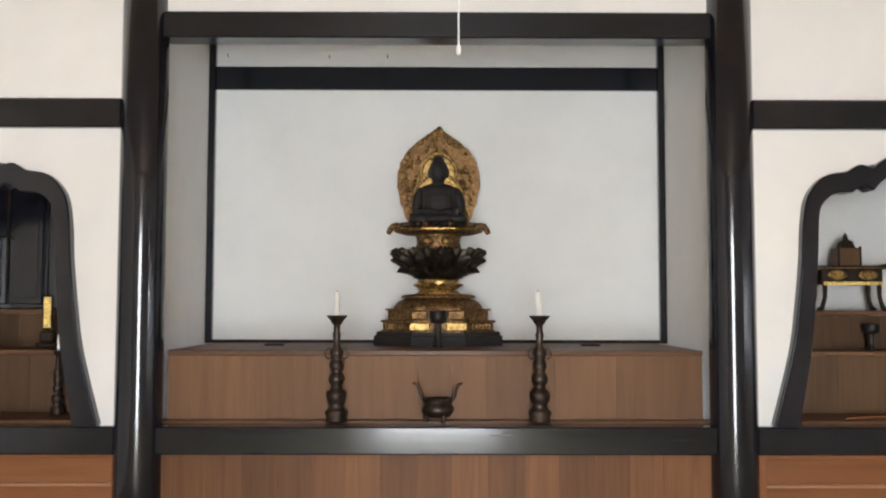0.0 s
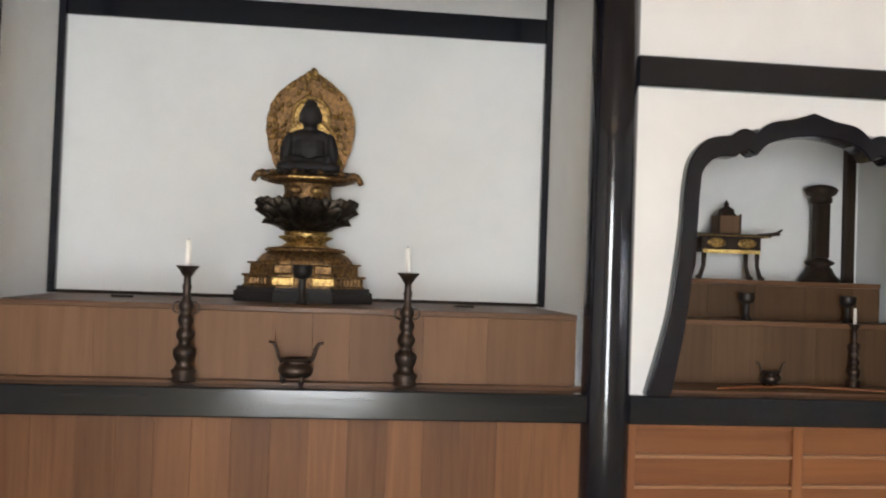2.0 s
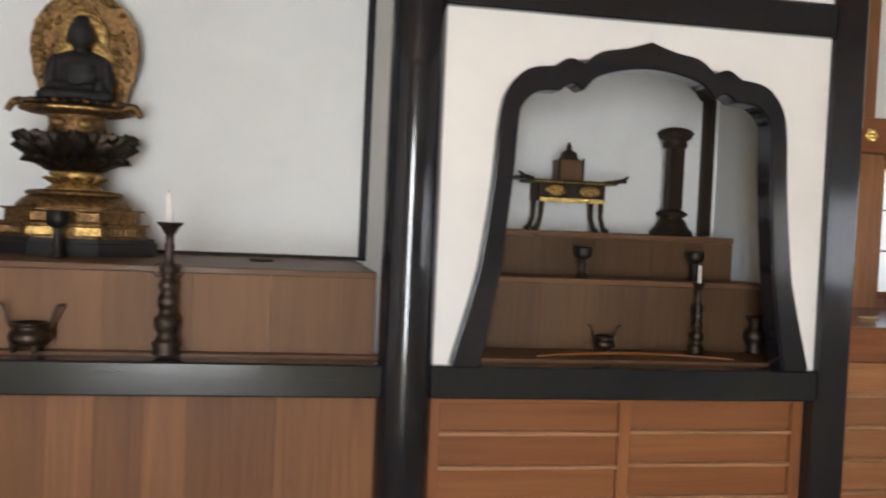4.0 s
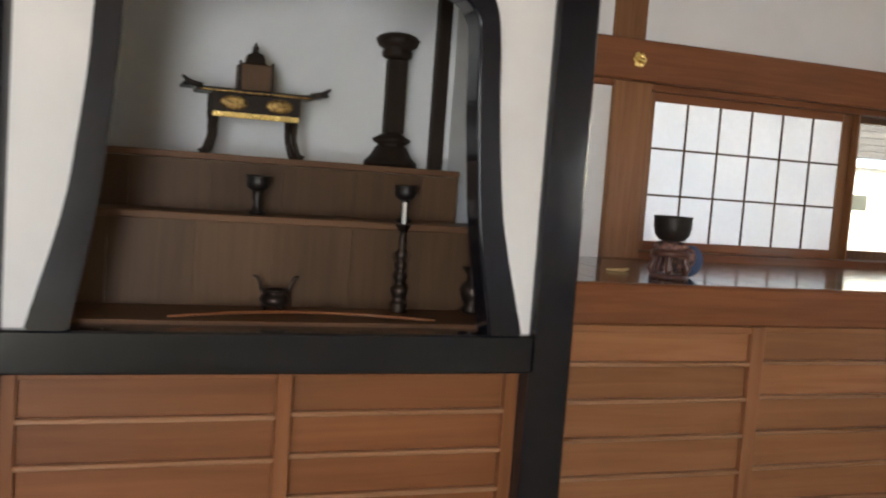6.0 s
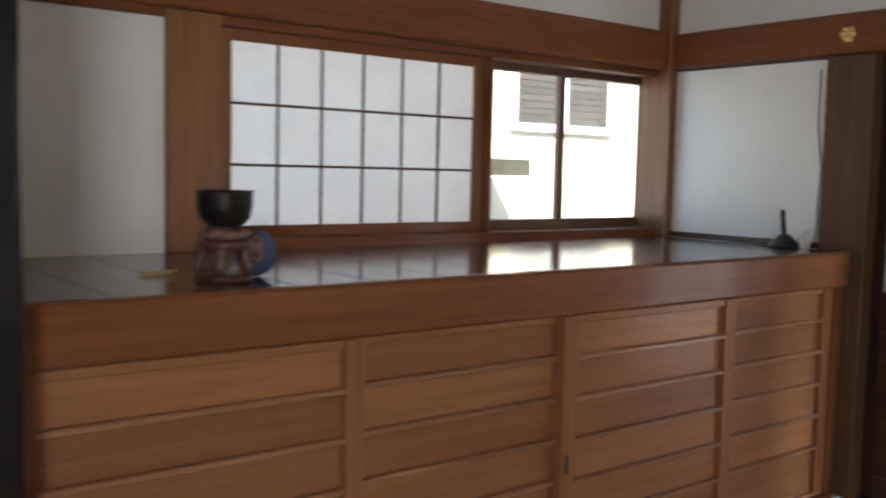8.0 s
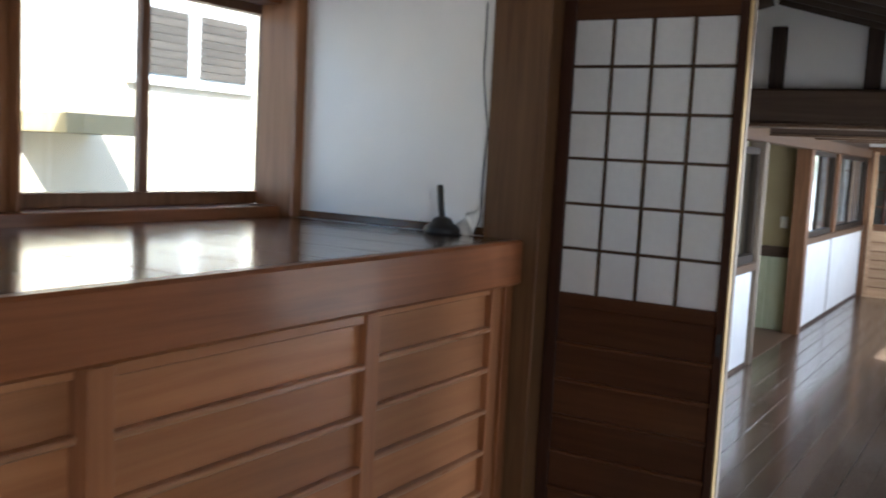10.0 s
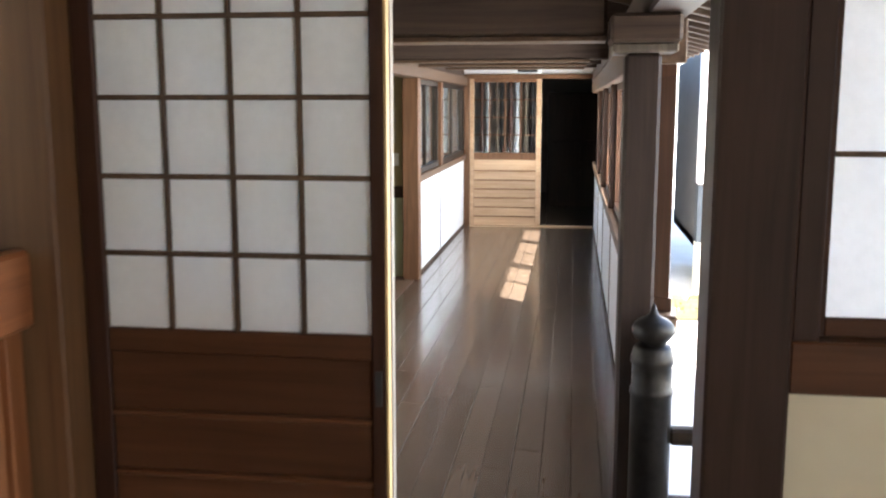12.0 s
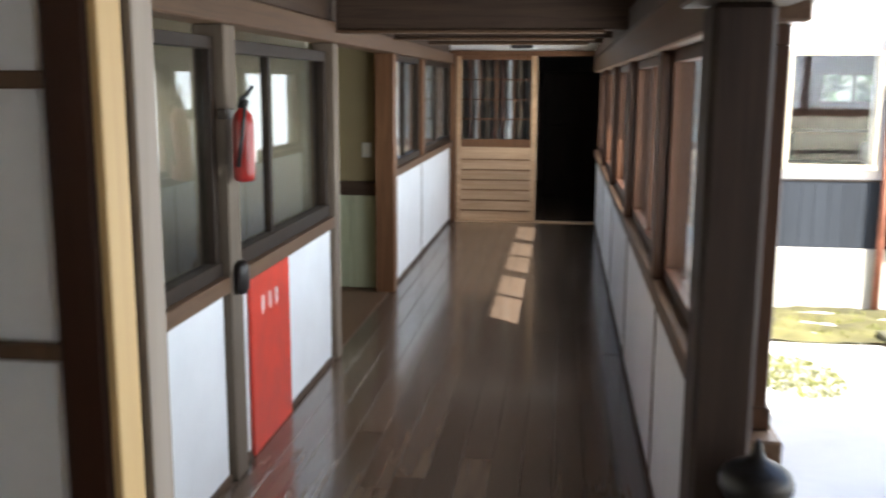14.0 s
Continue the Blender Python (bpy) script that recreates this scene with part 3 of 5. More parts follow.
struct("post", 7.335, 7.43, 6.705, 6.92, TOP, CEIL, "cedar_z", "pale cedar corner post", "post", 0.006)
struct("trim", 3.515, 4.384, 6.775, 6.90, 1.877, 1.912, "cedar_x", "cedar strip under the beam", "trim", 0.003)
struct("wall_north", 4.6, 7.7, 6.951, 7.05, 1.886, 2.3, "plaster", "plain outer wall over the window", "wall", 0)
struct("wall_north", 7.461, 7.70, 6.951, 7.05, TOP - 0.02, 1.886, "plaster", "plain outer wall beside the window", "wall", 0)
struct("trim", 4.615, 7.335, 6.80, 6.93, 1.875, 1.912, "cedar_x", "cedar window head", "trim", 0.003)
struct("window_sill", 4.615, 7.335, 6.775, 7.05, TOP - 0.02, 0.995, "cedar_x", "cedar window sill", "sill", 0.004)
struct("wall_north", 3.4, 7.7, 6.96, 7.05, FL, TOP - 0.02, "plaster", "plain outer wall under the window", "wall", 0)


def shoji(name, u0, u1, base, z0, z1, paper_box, cols, rows, label, way="n", thick=0.03, mats=("cedar_x", "cedar_z"), group="", kind="", category="shoji", bar=0.011, lower=None):
    """A paper screen: frame, lattice and paper sheets; lower = rail heights of a boarded foot."""
    put = facing(way, base)
    at = ((u0 + u1) / 2, base, z0) if way == "n" else (base, (u0 + u1) / 2, z0)
    d = thing(name, at, label, category, group, kind)
    a, b, c, e = paper_box
    put("stile", u0, a, 0, thick, z0, z1, mats[1], d)
    put("stile", b, u1, 0, thick, z0, z1, mats[1], d)
    put("top_rail", a, b, 0.002, thick - 0.002, e, z1, mats[0], d)
    foot = c - 0.055 if lower else z0
    put("bottom_rail", a, b, 0.002, thick - 0.002, foot, c, mats[0], d)
    for i in range(1, cols):
        u = a + (b - a) * i / cols
        bx = (u - bar / 2, u + bar / 2, base + 0.004, base + 0.014) if way == "n" else (base + 0.004, base + 0.014, u - bar / 2, u + bar / 2)
        part_b = bmesh.new()
        add_box(part_b, *bx, c, e, 0.0015)
        part("lattice_bar", part_b, M["muntin"], d)
    for j in range(1, rows):
        z = c + (e - c) * j / rows
        put("lattice_bar", a, b, 0.003, 0.0145, z - bar / 2, z + bar / 2, "muntin", d, "", 0.0015)
    put("paper_sheet", a - 0.003, b + 0.003, 0.015, 0.0156, c - 0.003, e + 0.003, "paper", d, "white translucent paper", 0)
    if lower:
        zs = [foot] + list(lower)
        for p, q in zip(zs, zs[1:]):
            put("board", a, b, 0.012, 0.022, q + 0.012, p, mats[0], d, "", 0.001)
            put("rail", a, b, -0.001, 0.024, q - 0.002, q + 0.0118, "door_rail", d, "", 0.004)
        put("foot_rail", a, b, 0.002, thick - 0.002, z0, lower[-1], mats[0], d)
    return d


shoji("shoji_window", 4.625, 6.075, WY, 0.995, 1.875, (4.694, 6.007, 1.048, 1.825), 6, 3, "cedar shoji window screen with bright white paper", "n", 0.03, group="", kind="")


def sash(name, u0, u1, base, z0, z1, splits, mat="alu", way="n", label="", bars=0.035, sill=True, group=""):
    """A sliding sash window: frame, stiles at the splits, a pane in each field."""
    put = facing(way, base)
    at = ((u0 + u1) / 2, base, z0) if way == "n" else (base, (u0 + u1) / 2, z0)
    d = thing(name, at, label, "window", group, "structure")
    put("window_frame", u0, u1, 0, 0.06, z1 - bars, z1, mat, d)
    put("window_frame", u0, u1, -0.01, 0.06, z0, z0 + bars * 1.2, mat, d)
    put("window_frame", u0, u0 + bars, 0, 0.06, z0 + bars * 1.2, z1 - bars, mat, d)
    put("window_frame", u1 - bars, u1, 0, 0.06, z0 + bars * 1.2, z1 - bars, mat, d)
    us = [u0 + bars] + list(splits) + [u1 - bars]
    for k, u in enumerate(splits):
        put("sash_stile", u - 0.022, u + 0.022, 0.01, 0.05, z0 + bars * 1.2, z1 - bars, mat, d)
    for k, (a, b) in enumerate(zip(us, us[1:])):
        g = put("pane", a, b, 0.028 + 0.006 * (k % 2), 0.032 + 0.006 * (k % 2), z0 + bars, z1 - bars, "glass", d, "clear glass pane", 0)
        g.visible_shadow = False
    return d


sash("window_1", 6.10, 7.46, 6.95, 0.995, 1.885, (6.737,), "jamb_z", "n", "brown framed sliding glass window over the counter", 0.045)
struct("trim", 6.077, 6.092, 6.80, 6.95, 0.995, 1.875, "cedar_z", "cedar window jamb", "trim", 0.003)

# ---- east wall with the doorway ----
EX = 7.40
struct("wall_east", EX, EX + 0.12, 5.76, 6.72, TOP - 0.1, 1.90, "plaster", "white plaster wall at the end of the counter", "wall", 0)
struct("trim", EX - 0.012, EX, 5.76, 6.705, TOP, 0.982, "counter", "thin dark trim along the counter", "trim", 0.002)
struct("wall_east", EX, EX + 0.12, -2.6, 6.95, 2.11, CEIL, "plaster", "white plaster wall over the doorway", "wall", 0)
struct("nageshi_beam", EX - 0.045, EX + 0.13, 3.2, 6.704, 1.915, 2.11, "cedar_y", "reddish cedar beam over the doorway", "beam", 0.008)
struct("post", 7.375, 7.53, 5.515, 5.76, FL, 1.913, "post_shaded", "broad cedar door post, darkened in colour for its shade", "post", 0.006)
struct("door_head", 7.44, 7.58, 4.16, 5.515, 1.86, 1.914, "door_x", "grooved wooden door head", "trim", 0.003)
struct("threshold", 7.42, 7.60, 4.16, 5.515, CF, FL + 0.012, "floor_x", "worn wooden threshold of the doorway", "threshold", 0.006)
struct("door_jamb", 7.40, 7.55, 3.99, 4.155, FL, 1.914, "jamb_dark", "dark brown door jamb", "post", 0.006)
LOW = (0.555, 0.412, 0.268, 0.125, -0.02, -0.16)
for base, lab in ((7.47, "wooden sliding shoji door with boarded lower half"), (7.516, "second shoji door slid behind the first")):
    d = shoji("shoji_door", 4.822, 5.512, base, FL + 0.012, 1.86, (4.852, 5.461, 0.758, 1.785), 4, 6, lab, "e", 0.036, ("door_x", "door_z"), "doorway shoji doors", "", "shoji door", 0.011, LOW)
    box("edge_strip", base + 0.002, base + 0.034, 4.815, 4.8215, FL + 0.012, 1.86, "pale_z" if base < 7.5 else "edge_lit_z", d, "pale door edge", 0.001)
    if base < 7.5:
        box("finger_pull", base - 0.0025, base, 4.829, 4.845, 0.60, 0.68, "rubber", d, "dark recessed finger pull", 0.001)
# wall to the south of the doorway
struct("window_jamb", 7.415, 7.53, 3.935, 3.989, 0.791, 1.914, "jamb_dark", "brown window jamb", "trim", 0.004)
struct("window_rail", 7.415, 7.53, -2.05, 3.989, 0.682, 0.79, "door_x", "brown window sill rail", "sill", 0.004)
struct("wall_east", 7.43, 7.53, -2.6, 3.989, FL - 0.1, 0.68, "cream", "cracked cream plaster below the window", "wall", 0)
struct("wall_east", 7.43, 7.53, -2.6, -2.05, 0.68, 2.11, "cream", "cream plaster wall", "wall", 0)
struct("wall_east", 7.43, 7.53, -2.05, 3.2, 1.913, 2.11, "cream", "cream plaster above the window", "wall", 0)
# two unseen screens added to let more light onto the counter
for y in (-1.92, 0.04):
    shoji("shoji_window", y, y + 1.934, 7.46, 0.791, 1.91, (y + 0.05, y + 1.89, 0.83, 1.82), 6, 3, "brown framed shoji window screen with white paper", "e", 0.03, ("door_x", "door_z"))
shoji("shoji_window", 2.0, 3.934, 7.46, 0.791, 1.91, (2.05, 3.915, 0.83, 1.82), 6, 3, "brown framed shoji window screen with white paper", "e", 0.03, ("door_x", "door_z"))

# ---- corridor ----
CL, CR, CE = 5.94, 4.13, 18.63
corridor = thing("corridor_floor", (13, 5, CF), "dark worn plank floor of the corridor", "floor", "", "structure")
rng = random.Random(4)
w = (CL - CR) / 13
for r in range(13):
    x = 7.60 - rng.uniform(0, 1.5)
    while x < CE:
        e = x + rng.uniform(2.6, 4.2)
        a, b = max(x, 7.60), min(e, CE)
        if b - a > 0.05:
            box("plank", a + 0.001, b - 0.001, CR + r * w + 0.001, CR + (r + 1) * w - 0.001, CF - 0.03, CF + rng.uniform(-0.001, 0.001), "floor_x", corridor, "", 0.002)
        x = e
struct("corridor_underfloor", 7.4, CE + 4, 4.05, 6.0, CF - 0.16, CF - 0.031, "old_x", "dark boards under the corridor floor", "floor", 0)
struct("ceiling", 9.04, CE, 3.95, 6.05, 1.86, 1.90, "old_x", "dark boarded corridor ceiling", "ceiling", 0)


def dado(y0, y1, x0, x1, z1, cuts):
    xs = [x0] + list(cuts) + [x1]
    for a, b in zip(xs, xs[1:]):
        struct("dado_panel", a + 0.012, b - 0.012, y0, y1, CF + 0.03, z1, "dado", "white lower wall board of the corridor", "wall panel", 0.002)
    for c in cuts:
        struct("batten", c - 0.0115, c + 0.0115, y0 - 0.006, y1 + 0.006, CF + 0.03, z1, "grey_wood", "thin brown batten between wall boards", "trim", 0.002)
    struct("baseboard", x0, x1, y0 - 0.012, y1 + 0.012, CF, CF + 0.03, "old_x", "dark skirting of the corridor", "baseboard", 0.003)


# left wall, first stretch
dado(CL, CL + 0.03, 7.60, 10.66, 0.395, (9.1,))
dado(CL, CL + 0.03, 10.80, 12.50, 0.395, (11.55,))
for x0, x1 in ((7.60, 10.66), (10.80, 12.50)):
    struct("window_sill", x0, x1, CL - 0.03, CL + 0.10, 0.396, 0.465, "sill_x", "brown weathered corridor sill", "sill", 0.004)
sash("window_2", 7.60, 10.66, CL + 0.01, 0.466, 1.45, (8.6, 9.6), "dark_wood", "n", "dark framed corridor window into the next room", 0.05, group="corridor windows")
sash("window_3", 10.80, 12.50, CL + 0.01, 0.466, 1.45, (11.42,), "dark_wood", "n", "dark framed corridor window into the next room", 0.06, group="corridor windows")
for x0, x1 in ((10.66, 10.80), (12.50, 12.62)):
    struct("post", x0, x1, CL - 0.035, CL + 0.10, CF, 1.50, "grey_wood", "weathered brown corridor post", "post", 0.006)
# left wall, second stretch
dado(CL, CL + 0.03, 14.60, CE, 0.49, (16.25,))
struct("window_sill", 14.60, CE, CL - 0.03, CL + 0.10, 0.491, 0.56, "sill_x", "brown corridor sill", "sill", 0.004)
sash("window_4", 14.60, 16.16, CL + 0.01, 0.561, 1.50, (15.35,), "dark_wood", "n", "brown framed corridor window", 0.05, group="corridor windows")
sash("window_5", 16.30, CE, CL + 0.01, 0.561, 1.50, (17.5,), "dark_wood", "n", "brown framed corridor window", 0.05, group="corridor windows")
struct("post", 14.44, 14.60, CL - 0.045, CL + 0.11, CF, 1.50, "jamb_z", "reddish brown corridor post", "post", 0.006)
struct("post", 16.16, 16.30, CL - 0.03, CL + 0.10, 0.561, 1.50, "jamb_z", "brown window post", "post", 0.006)
struct("header_beam", 7.56, CE, CL - 0.05, CL + 0.11, 1.501, 1.62, "sill_x", "brown beam along the corridor wall", "beam", 0.006)
struct("wall_corridor", 7.56, CE, CL, CL + 0.08, 1.621, 1.86, "old_x", "dark boards over the corridor beam", "wall", 0)

# side passage between the two stretches
struct("wall_passage", 14.60, 14.70, CL + 0.111, 7.6, 0.46, 1.86, "ochre", "ochre plaster wall of the side passage", "wall", 0)
struct("passage_rail", 14.57, 14.70, CL + 0.111, 7.6, 0.345, 0.459, "old_y", "dark rail on the passage wall", "trim", 0.004)
for i in range(6):
    y = CL + 0.112 + i * 0.245
    struct("dado_panel", 14.60, 14.66, y, y + 0.242, CF, 0.344, "green_z", "pale green painted board", "wall panel", 0.003)
struct("wall_passage", 12.52, 12.62, CL + 0.11, 7.6, CF, 1.86, "ochre", "ochre plaster wall of the side passage", "wall", 0)
struct("wall_passage", 12.52, 14.7, 7.6, 7.7, CF, 1.86, "ochre", "ochre end wall of the side passage", "wall", 0)
struct("floor", 12.50, 14.60, CL, 7.6, CF - 0.05, CF + 0.004, "sill_x", "worn brown floor of the side passage", "floor", 0.004)
struct("ceiling", 12.5, 14.7, CL + 0.08, 7.7, 1.86, 1.92, "old_x", "ceiling of the side passage", "ceiling", 0)
sw = thing("light_switch", (14.598, 6.15, 0.72), "small cream light switch on ochre plaster", "light switch")
box("plate", 14.590, 14.599, 6.115, 6.185, 0.66, 0.78, "white", sw, "", 0.002)
box("rocker", 14.586, 14.590, 6.135, 6.165, 0.69, 0.75, "candle", sw, "", 0.001)

# room beyond the first windows
struct("floor", 7.62, 12.5, CL + 0.11, 7.1, CF - 0.05, CF, "tatami", "floor of the room behind the windows", "floor", 0)
struct("wall_room", 7.62, 12.6, 7.1, 7.18, CF, 0.75, "cream", "plain cream wall of the next room", "wall", 0)
struct("wall_room", 7.62, 12.6, 7.1, 7.18, 1.25, 1.9, "cream", "plain cream wall of the next room", "wall", 0)
struct("ceiling", 7.62, 12.6, CL + 0.12, 7.18, 1.9, 1.95, "old_x", "ceiling of the next room", "ceiling", 0)
struct("wall_room", 7.62, 7.68, CL + 0.12, 7.1, CF, 1.9, "cream", "plain cream side wall of the next room", "wall", 0)
struct("wall_room", 12.44, 12.52, CL + 0.12, 7.1, CF, 1.9, "cream", "plain cream side wall of the next room", "wall", 0)
for x in (8.4, 9.6, 10.8, 11.9):
    struct("post", x - 0.06, x + 0.06, 7.06, 7.12, CF, 1.9, "jamb_z", "brown post in the next room", "post", 0.004)

# right wall
dado(CR - 0.03, CR, 9.03, CE, 0.40, (10.9, 12.75, 14.6, 16.4))
struct("window_sill", 9.03, CE, CR - 0.10, CR + 0.035, 0.401, 0.475, "sill_x", "brown weathered corridor sill", "sill", 0.006)
PX = (9.03, 10.9, 12.75, 14.6, 16.4, CE)
for a, b in zip(PX, PX[1:]):
    sash("window_6", a + 0.07, b - 0.07, CR - 0.075, 0.476, 1.40, ((a + b) / 2,), "jamb_brown", "n", "brown framed corridor window to the courtyard", 0.045, group="courtyard windows")
for x in PX[1:-1]:
    struct("post", x - 0.07, x + 0.07, CR - 0.10, CR + 0.03, 0.476, 1.40, "jamb_brown", "reddish brown window post", "post", 0.005)
struct("header_beam", 9.03, CE, CR - 0.10, CR + 0.06, 1.401, 1.56, "sill_x", "brown beam over the courtyard windows", "beam", 0.006)
struct("wall_corridor", 9.03, CE, CR - 0.05, CR, 1.561, 1.86, "old_x", "dark boards over the courtyard windows", "wall", 0)
struct("post", 8.88, 9.03, CR, CR + 0.125, CF, 1.43, "old_z", "thick dark weathered corridor post", "post", 0.012)
br = thing("bracket", (8.95, 4.18, 1.43), "carved wooden bracket block on the corridor post", "bracket", "", "structure")
box("block", 8.80, 9.10, CR - 0.06, CR + 0.18, 1.462, 1.56, "old_y", br, "", 0.012)
box("bearing", 8.82, 9.08, CR - 0.05, CR + 0.17, 1.431, 1.461, "grey_wood", br, "pale weathered bearing board", 0.006)
# cross beams
for x, z0, z1, wd in ((8.95, 1.49, 1.655, 0.16), (10.9, 1.70, 1.85, 0.10), (12.58, 1.575, 1.76, 0.14), (14.5, 1.62, 1.80, 0.12), (16.4, 1.66, 1.82, 0.12)):
    struct("cross_beam", x - wd / 2, x + wd / 2, CR + (0.19 if x < 9 else 0.001), CL - 0.05, z0, z1, "old_y", "dark beam across the corridor", "beam", 0.012)
    struct("trim", x - wd / 2 - 0.006, x + wd / 2 + 0.006, CR + 0.19, CL - 0.05, z0 - 0.018, z0 - 0.001, "sill_x", "lighter strip under the cross beam", "trim", 0.003)
struct("long_beam", 7.56, CE, CR - 0.10, CR + 0.06, 1.562, 1.70, "old_x", "long dark beam carrying the corridor roof", "beam", 0.01)

# plaster gable over the first cross beam, with struts
bm = bmesh.new()
ends = []
for x in (8.93, 8.99):
    ends.append([bm.verts.new((x, y, z)) for y, z in ((4.19, 1.656), (5.88, 1.656), (5.88, 1.87), (5.05, 2.10), (4.19, 1.86))])
bm.faces.new(ends[0])
bm.faces.new(ends[1][::-1])
for i in range(5):
    bm.faces.new((ends[0][i], ends[1][i], ends[1][(i + 1) % 5], ends[0][(i + 1) % 5]))
tagged(part("wall_gable", bm, M["plaster"]), "white plaster gable above the cross beam", "wall", "", "structure")
for y in (4.62, 5.05, 5.48):
    struct("strut", 8.905, 8.929, y - 0.035, y + 0.035, 1.656, 1.95, "old_z", "short dark strut against the plaster gable", "post", 0.004)
for i in range(5):
    x = 7.72 + i * 0.27
    for s in (1, -1):
        tb2 = tube("rafter", [(x, 5.05 - s * 1.45, 1.66), (x, 5.05 - s * 0.02, 2.06)], 0.035, "old_y", None, "", 4)
        tagged(tb2, "dark rafter under the entrance roof", "rafter", "entrance rafters", "structure")

# eaves on the courtyard side
for i in range(32):
    x = 9.15 + i * 0.303
    bm = bmesh.new()
    add_box(bm, x - 0.03, x + 0.03, -0.62, 0.62, -0.035, 0.035, 0.004)
    bmesh.ops.rotate(bm, verts=bm.verts, cent=(0, 0, 0), matrix=Matrix.Rotation(radians(14), 3, "X"))
    bmesh.ops.translate(bm, verts=bm.verts, vec=(0, 4.12, 1.795))
    tagged(part("rafter", bm, M["old_y"]), "dark rafter of the corridor eaves", "rafter", "eaves rafters", "structure")
bm = bmesh.new()
for side in (1, -1):
    y1, z1 = (3.50, 1.675) if side > 0 else (6.6, 1.675)
    q = [(7.56, y1, z1), (18.9, y1, z1), (18.9, 5.05, 2.10), (7.56, 5.05, 2.10)]
    top = [bm.verts.new((a, b, c + 0.06)) for a, b, c in q]
    low = [bm.verts.new((a, b, c)) for a, b, c in q]
    bm.faces.new(top)
    bm.faces.new(low[::-1])
    for i in range(4):
        bm.faces.new((top[i], low[i], low[(i + 1) % 4], top[(i + 1) % 4]))
tagged(part("corridor_roof", bm, M["roof"]), "grey tiled roof over the corridor", "roof", "", "structure")

# end of the corridor
struct("wall_end", CE, CE + 0.1, 4.87, 5.94, 1.66, 1.86, "plaster", "white plaster strip above the end door", "wall", 0)
struct("wall_end", CE, CE + 0.1, 4.02, 4.87, 1.66, 1.86, "plaster", "white plaster strip above the dark opening", "wall", 0)
struct("door_head", CE - 0.03, CE + 0.1, 4.02, 5.94, 1.595, 1.659, "jamb_z", "brown head beam of the end doorway", "beam", 0.005)
struct("post", CE - 0.03, CE + 0.1, 5.86, 5.94, CF, 1.594, "jamb_z", "brown end post", "post", 0.005)
struct("post", CE - 0.03, CE + 0.1, 4.02, 4.10, CF, 1.594, "jamb_z", "brown end post", "post", 0.005)
struct("threshold", CE - 0.04, CE + 0.12, 4.10, 5.86, CF - 0.02, CF + 0.012, "end_y", "pale wooden threshold", "threshold", 0.004)
sign = thing("ceiling_sign", (CE - 0.03, 5.06, 1.72), "dark box sign on the plaster above the end door", "sign")
box("case", CE - 0.06, CE - 0.001, 4.88, 5.25, 1.672, 1.765, "white", sign, "", 0.004)
box("face", CE - 0.064, CE - 0.061, 4.93, 5.20, 1.682, 1.755, "rubber", sign, "dark face", 0.001)
ed = thing("end_door", (CE, 5.37, CF), "pale sliding door with glazed lattice over boards", "sliding door")
put = facing("e", CE + 0.01)
put("stile", 4.87, 4.94, 0, 0.035, CF + 0.012, 1.594, "end_y", ed)
put("stile", 5.80, 5.86, 0, 0.035, CF + 0.012, 1.594, "end_y", ed)
put("top_rail", 4.94, 5.80, 0, 0.035, 1.55, 1.594, "jamb_z", ed)
put("middle_rail", 4.94, 5.80, 0, 0.035, 0.50, 0.585, "jamb_z", ed)
for u in (5.155, 5.37, 5.585):
    put("lattice_bar", u - 0.009, u + 0.009, 0.008, 0.026, 0.585, 1.55, "jamb_z", ed)
for z in (0.83, 1.07, 1.31):
    put("lattice_bar", 4.94, 5.80, 0.009, 0.025, z - 0.008, z + 0.008, "jamb_z", ed)
put("pane", 4.94, 5.80, 0.016, 0.019, 0.585, 1.55, "glass", ed, "clear glass pane", 0).visible_shadow = False
zs = [0.50, 0.34, 0.21, 0.085, -0.04, -0.17, -0.30, CF + 0.012]
for a, b in zip(zs, zs[1:]):
    put("board", 4.94, 5.80, 0.012, 0.024, b, a - 0.012, "end_y", ed, "", 0.003)
    put("rail", 4.94, 5.80, 0.002, 0.024, a - 0.016, a, "end_rail", ed, "", 0.003)
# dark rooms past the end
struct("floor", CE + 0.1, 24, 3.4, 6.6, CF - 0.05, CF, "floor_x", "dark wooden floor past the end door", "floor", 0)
struct("ceiling", CE + 0.1, 24, 3.4, 6.6, 1.86, 1.92, "dim_plaster", "ceiling past the end door, greyed to look dim", "ceiling", 0)
struct("wall_far", 23.9, 24, 3.4, 6.6, CF, 1.86, "dim_plaster", "far wall past the end door, greyed to look dim", "wall", 0)
struct("wall_far", CE + 0.1, 24, 3.4, 3.5, CF, 1.86, "dim_plaster", "side wall past the end door, greyed to look dim", "wall", 0)
struct("wall_far", CE + 0.1, 24, 6.5, 6.6, CF, 1.86, "dim_plaster", "side wall past the end door, greyed to look dim", "wall", 0)
struct("wall_end", CE, CE + 0.1, 3.4, 4.02, CF, 1.86, "dim_plaster", "wall beside the opening, greyed to look dim", "wall", 0)
struct("wall_end", CE, CE + 0.1, 5.94, 6.6, CF, 1.86, "dim_plaster", "wall beside the end door, greyed to look dim", "wall", 0)
# made-up cupboard, added so the end opening stays dark
cupboard = thing("shade_cupboard", (21.4, 4.3, CF), "made-up dark cupboard that keeps the end opening dark", "cupboard")
box("body", 21.42, 21.9, 3.75, 4.86, CF, 1.45, "dark_wood", cupboard, "", 0.006)
for y0, y1 in ((3.78, 4.30), (4.31, 4.83)):
    for z0, z1 in ((CF + 0.06, 0.62), (0.66, 1.41)):
        box("door", 21.395, 21.419, y0, y1, z0, z1, "dark_wood", cupboard, "", 0.008)
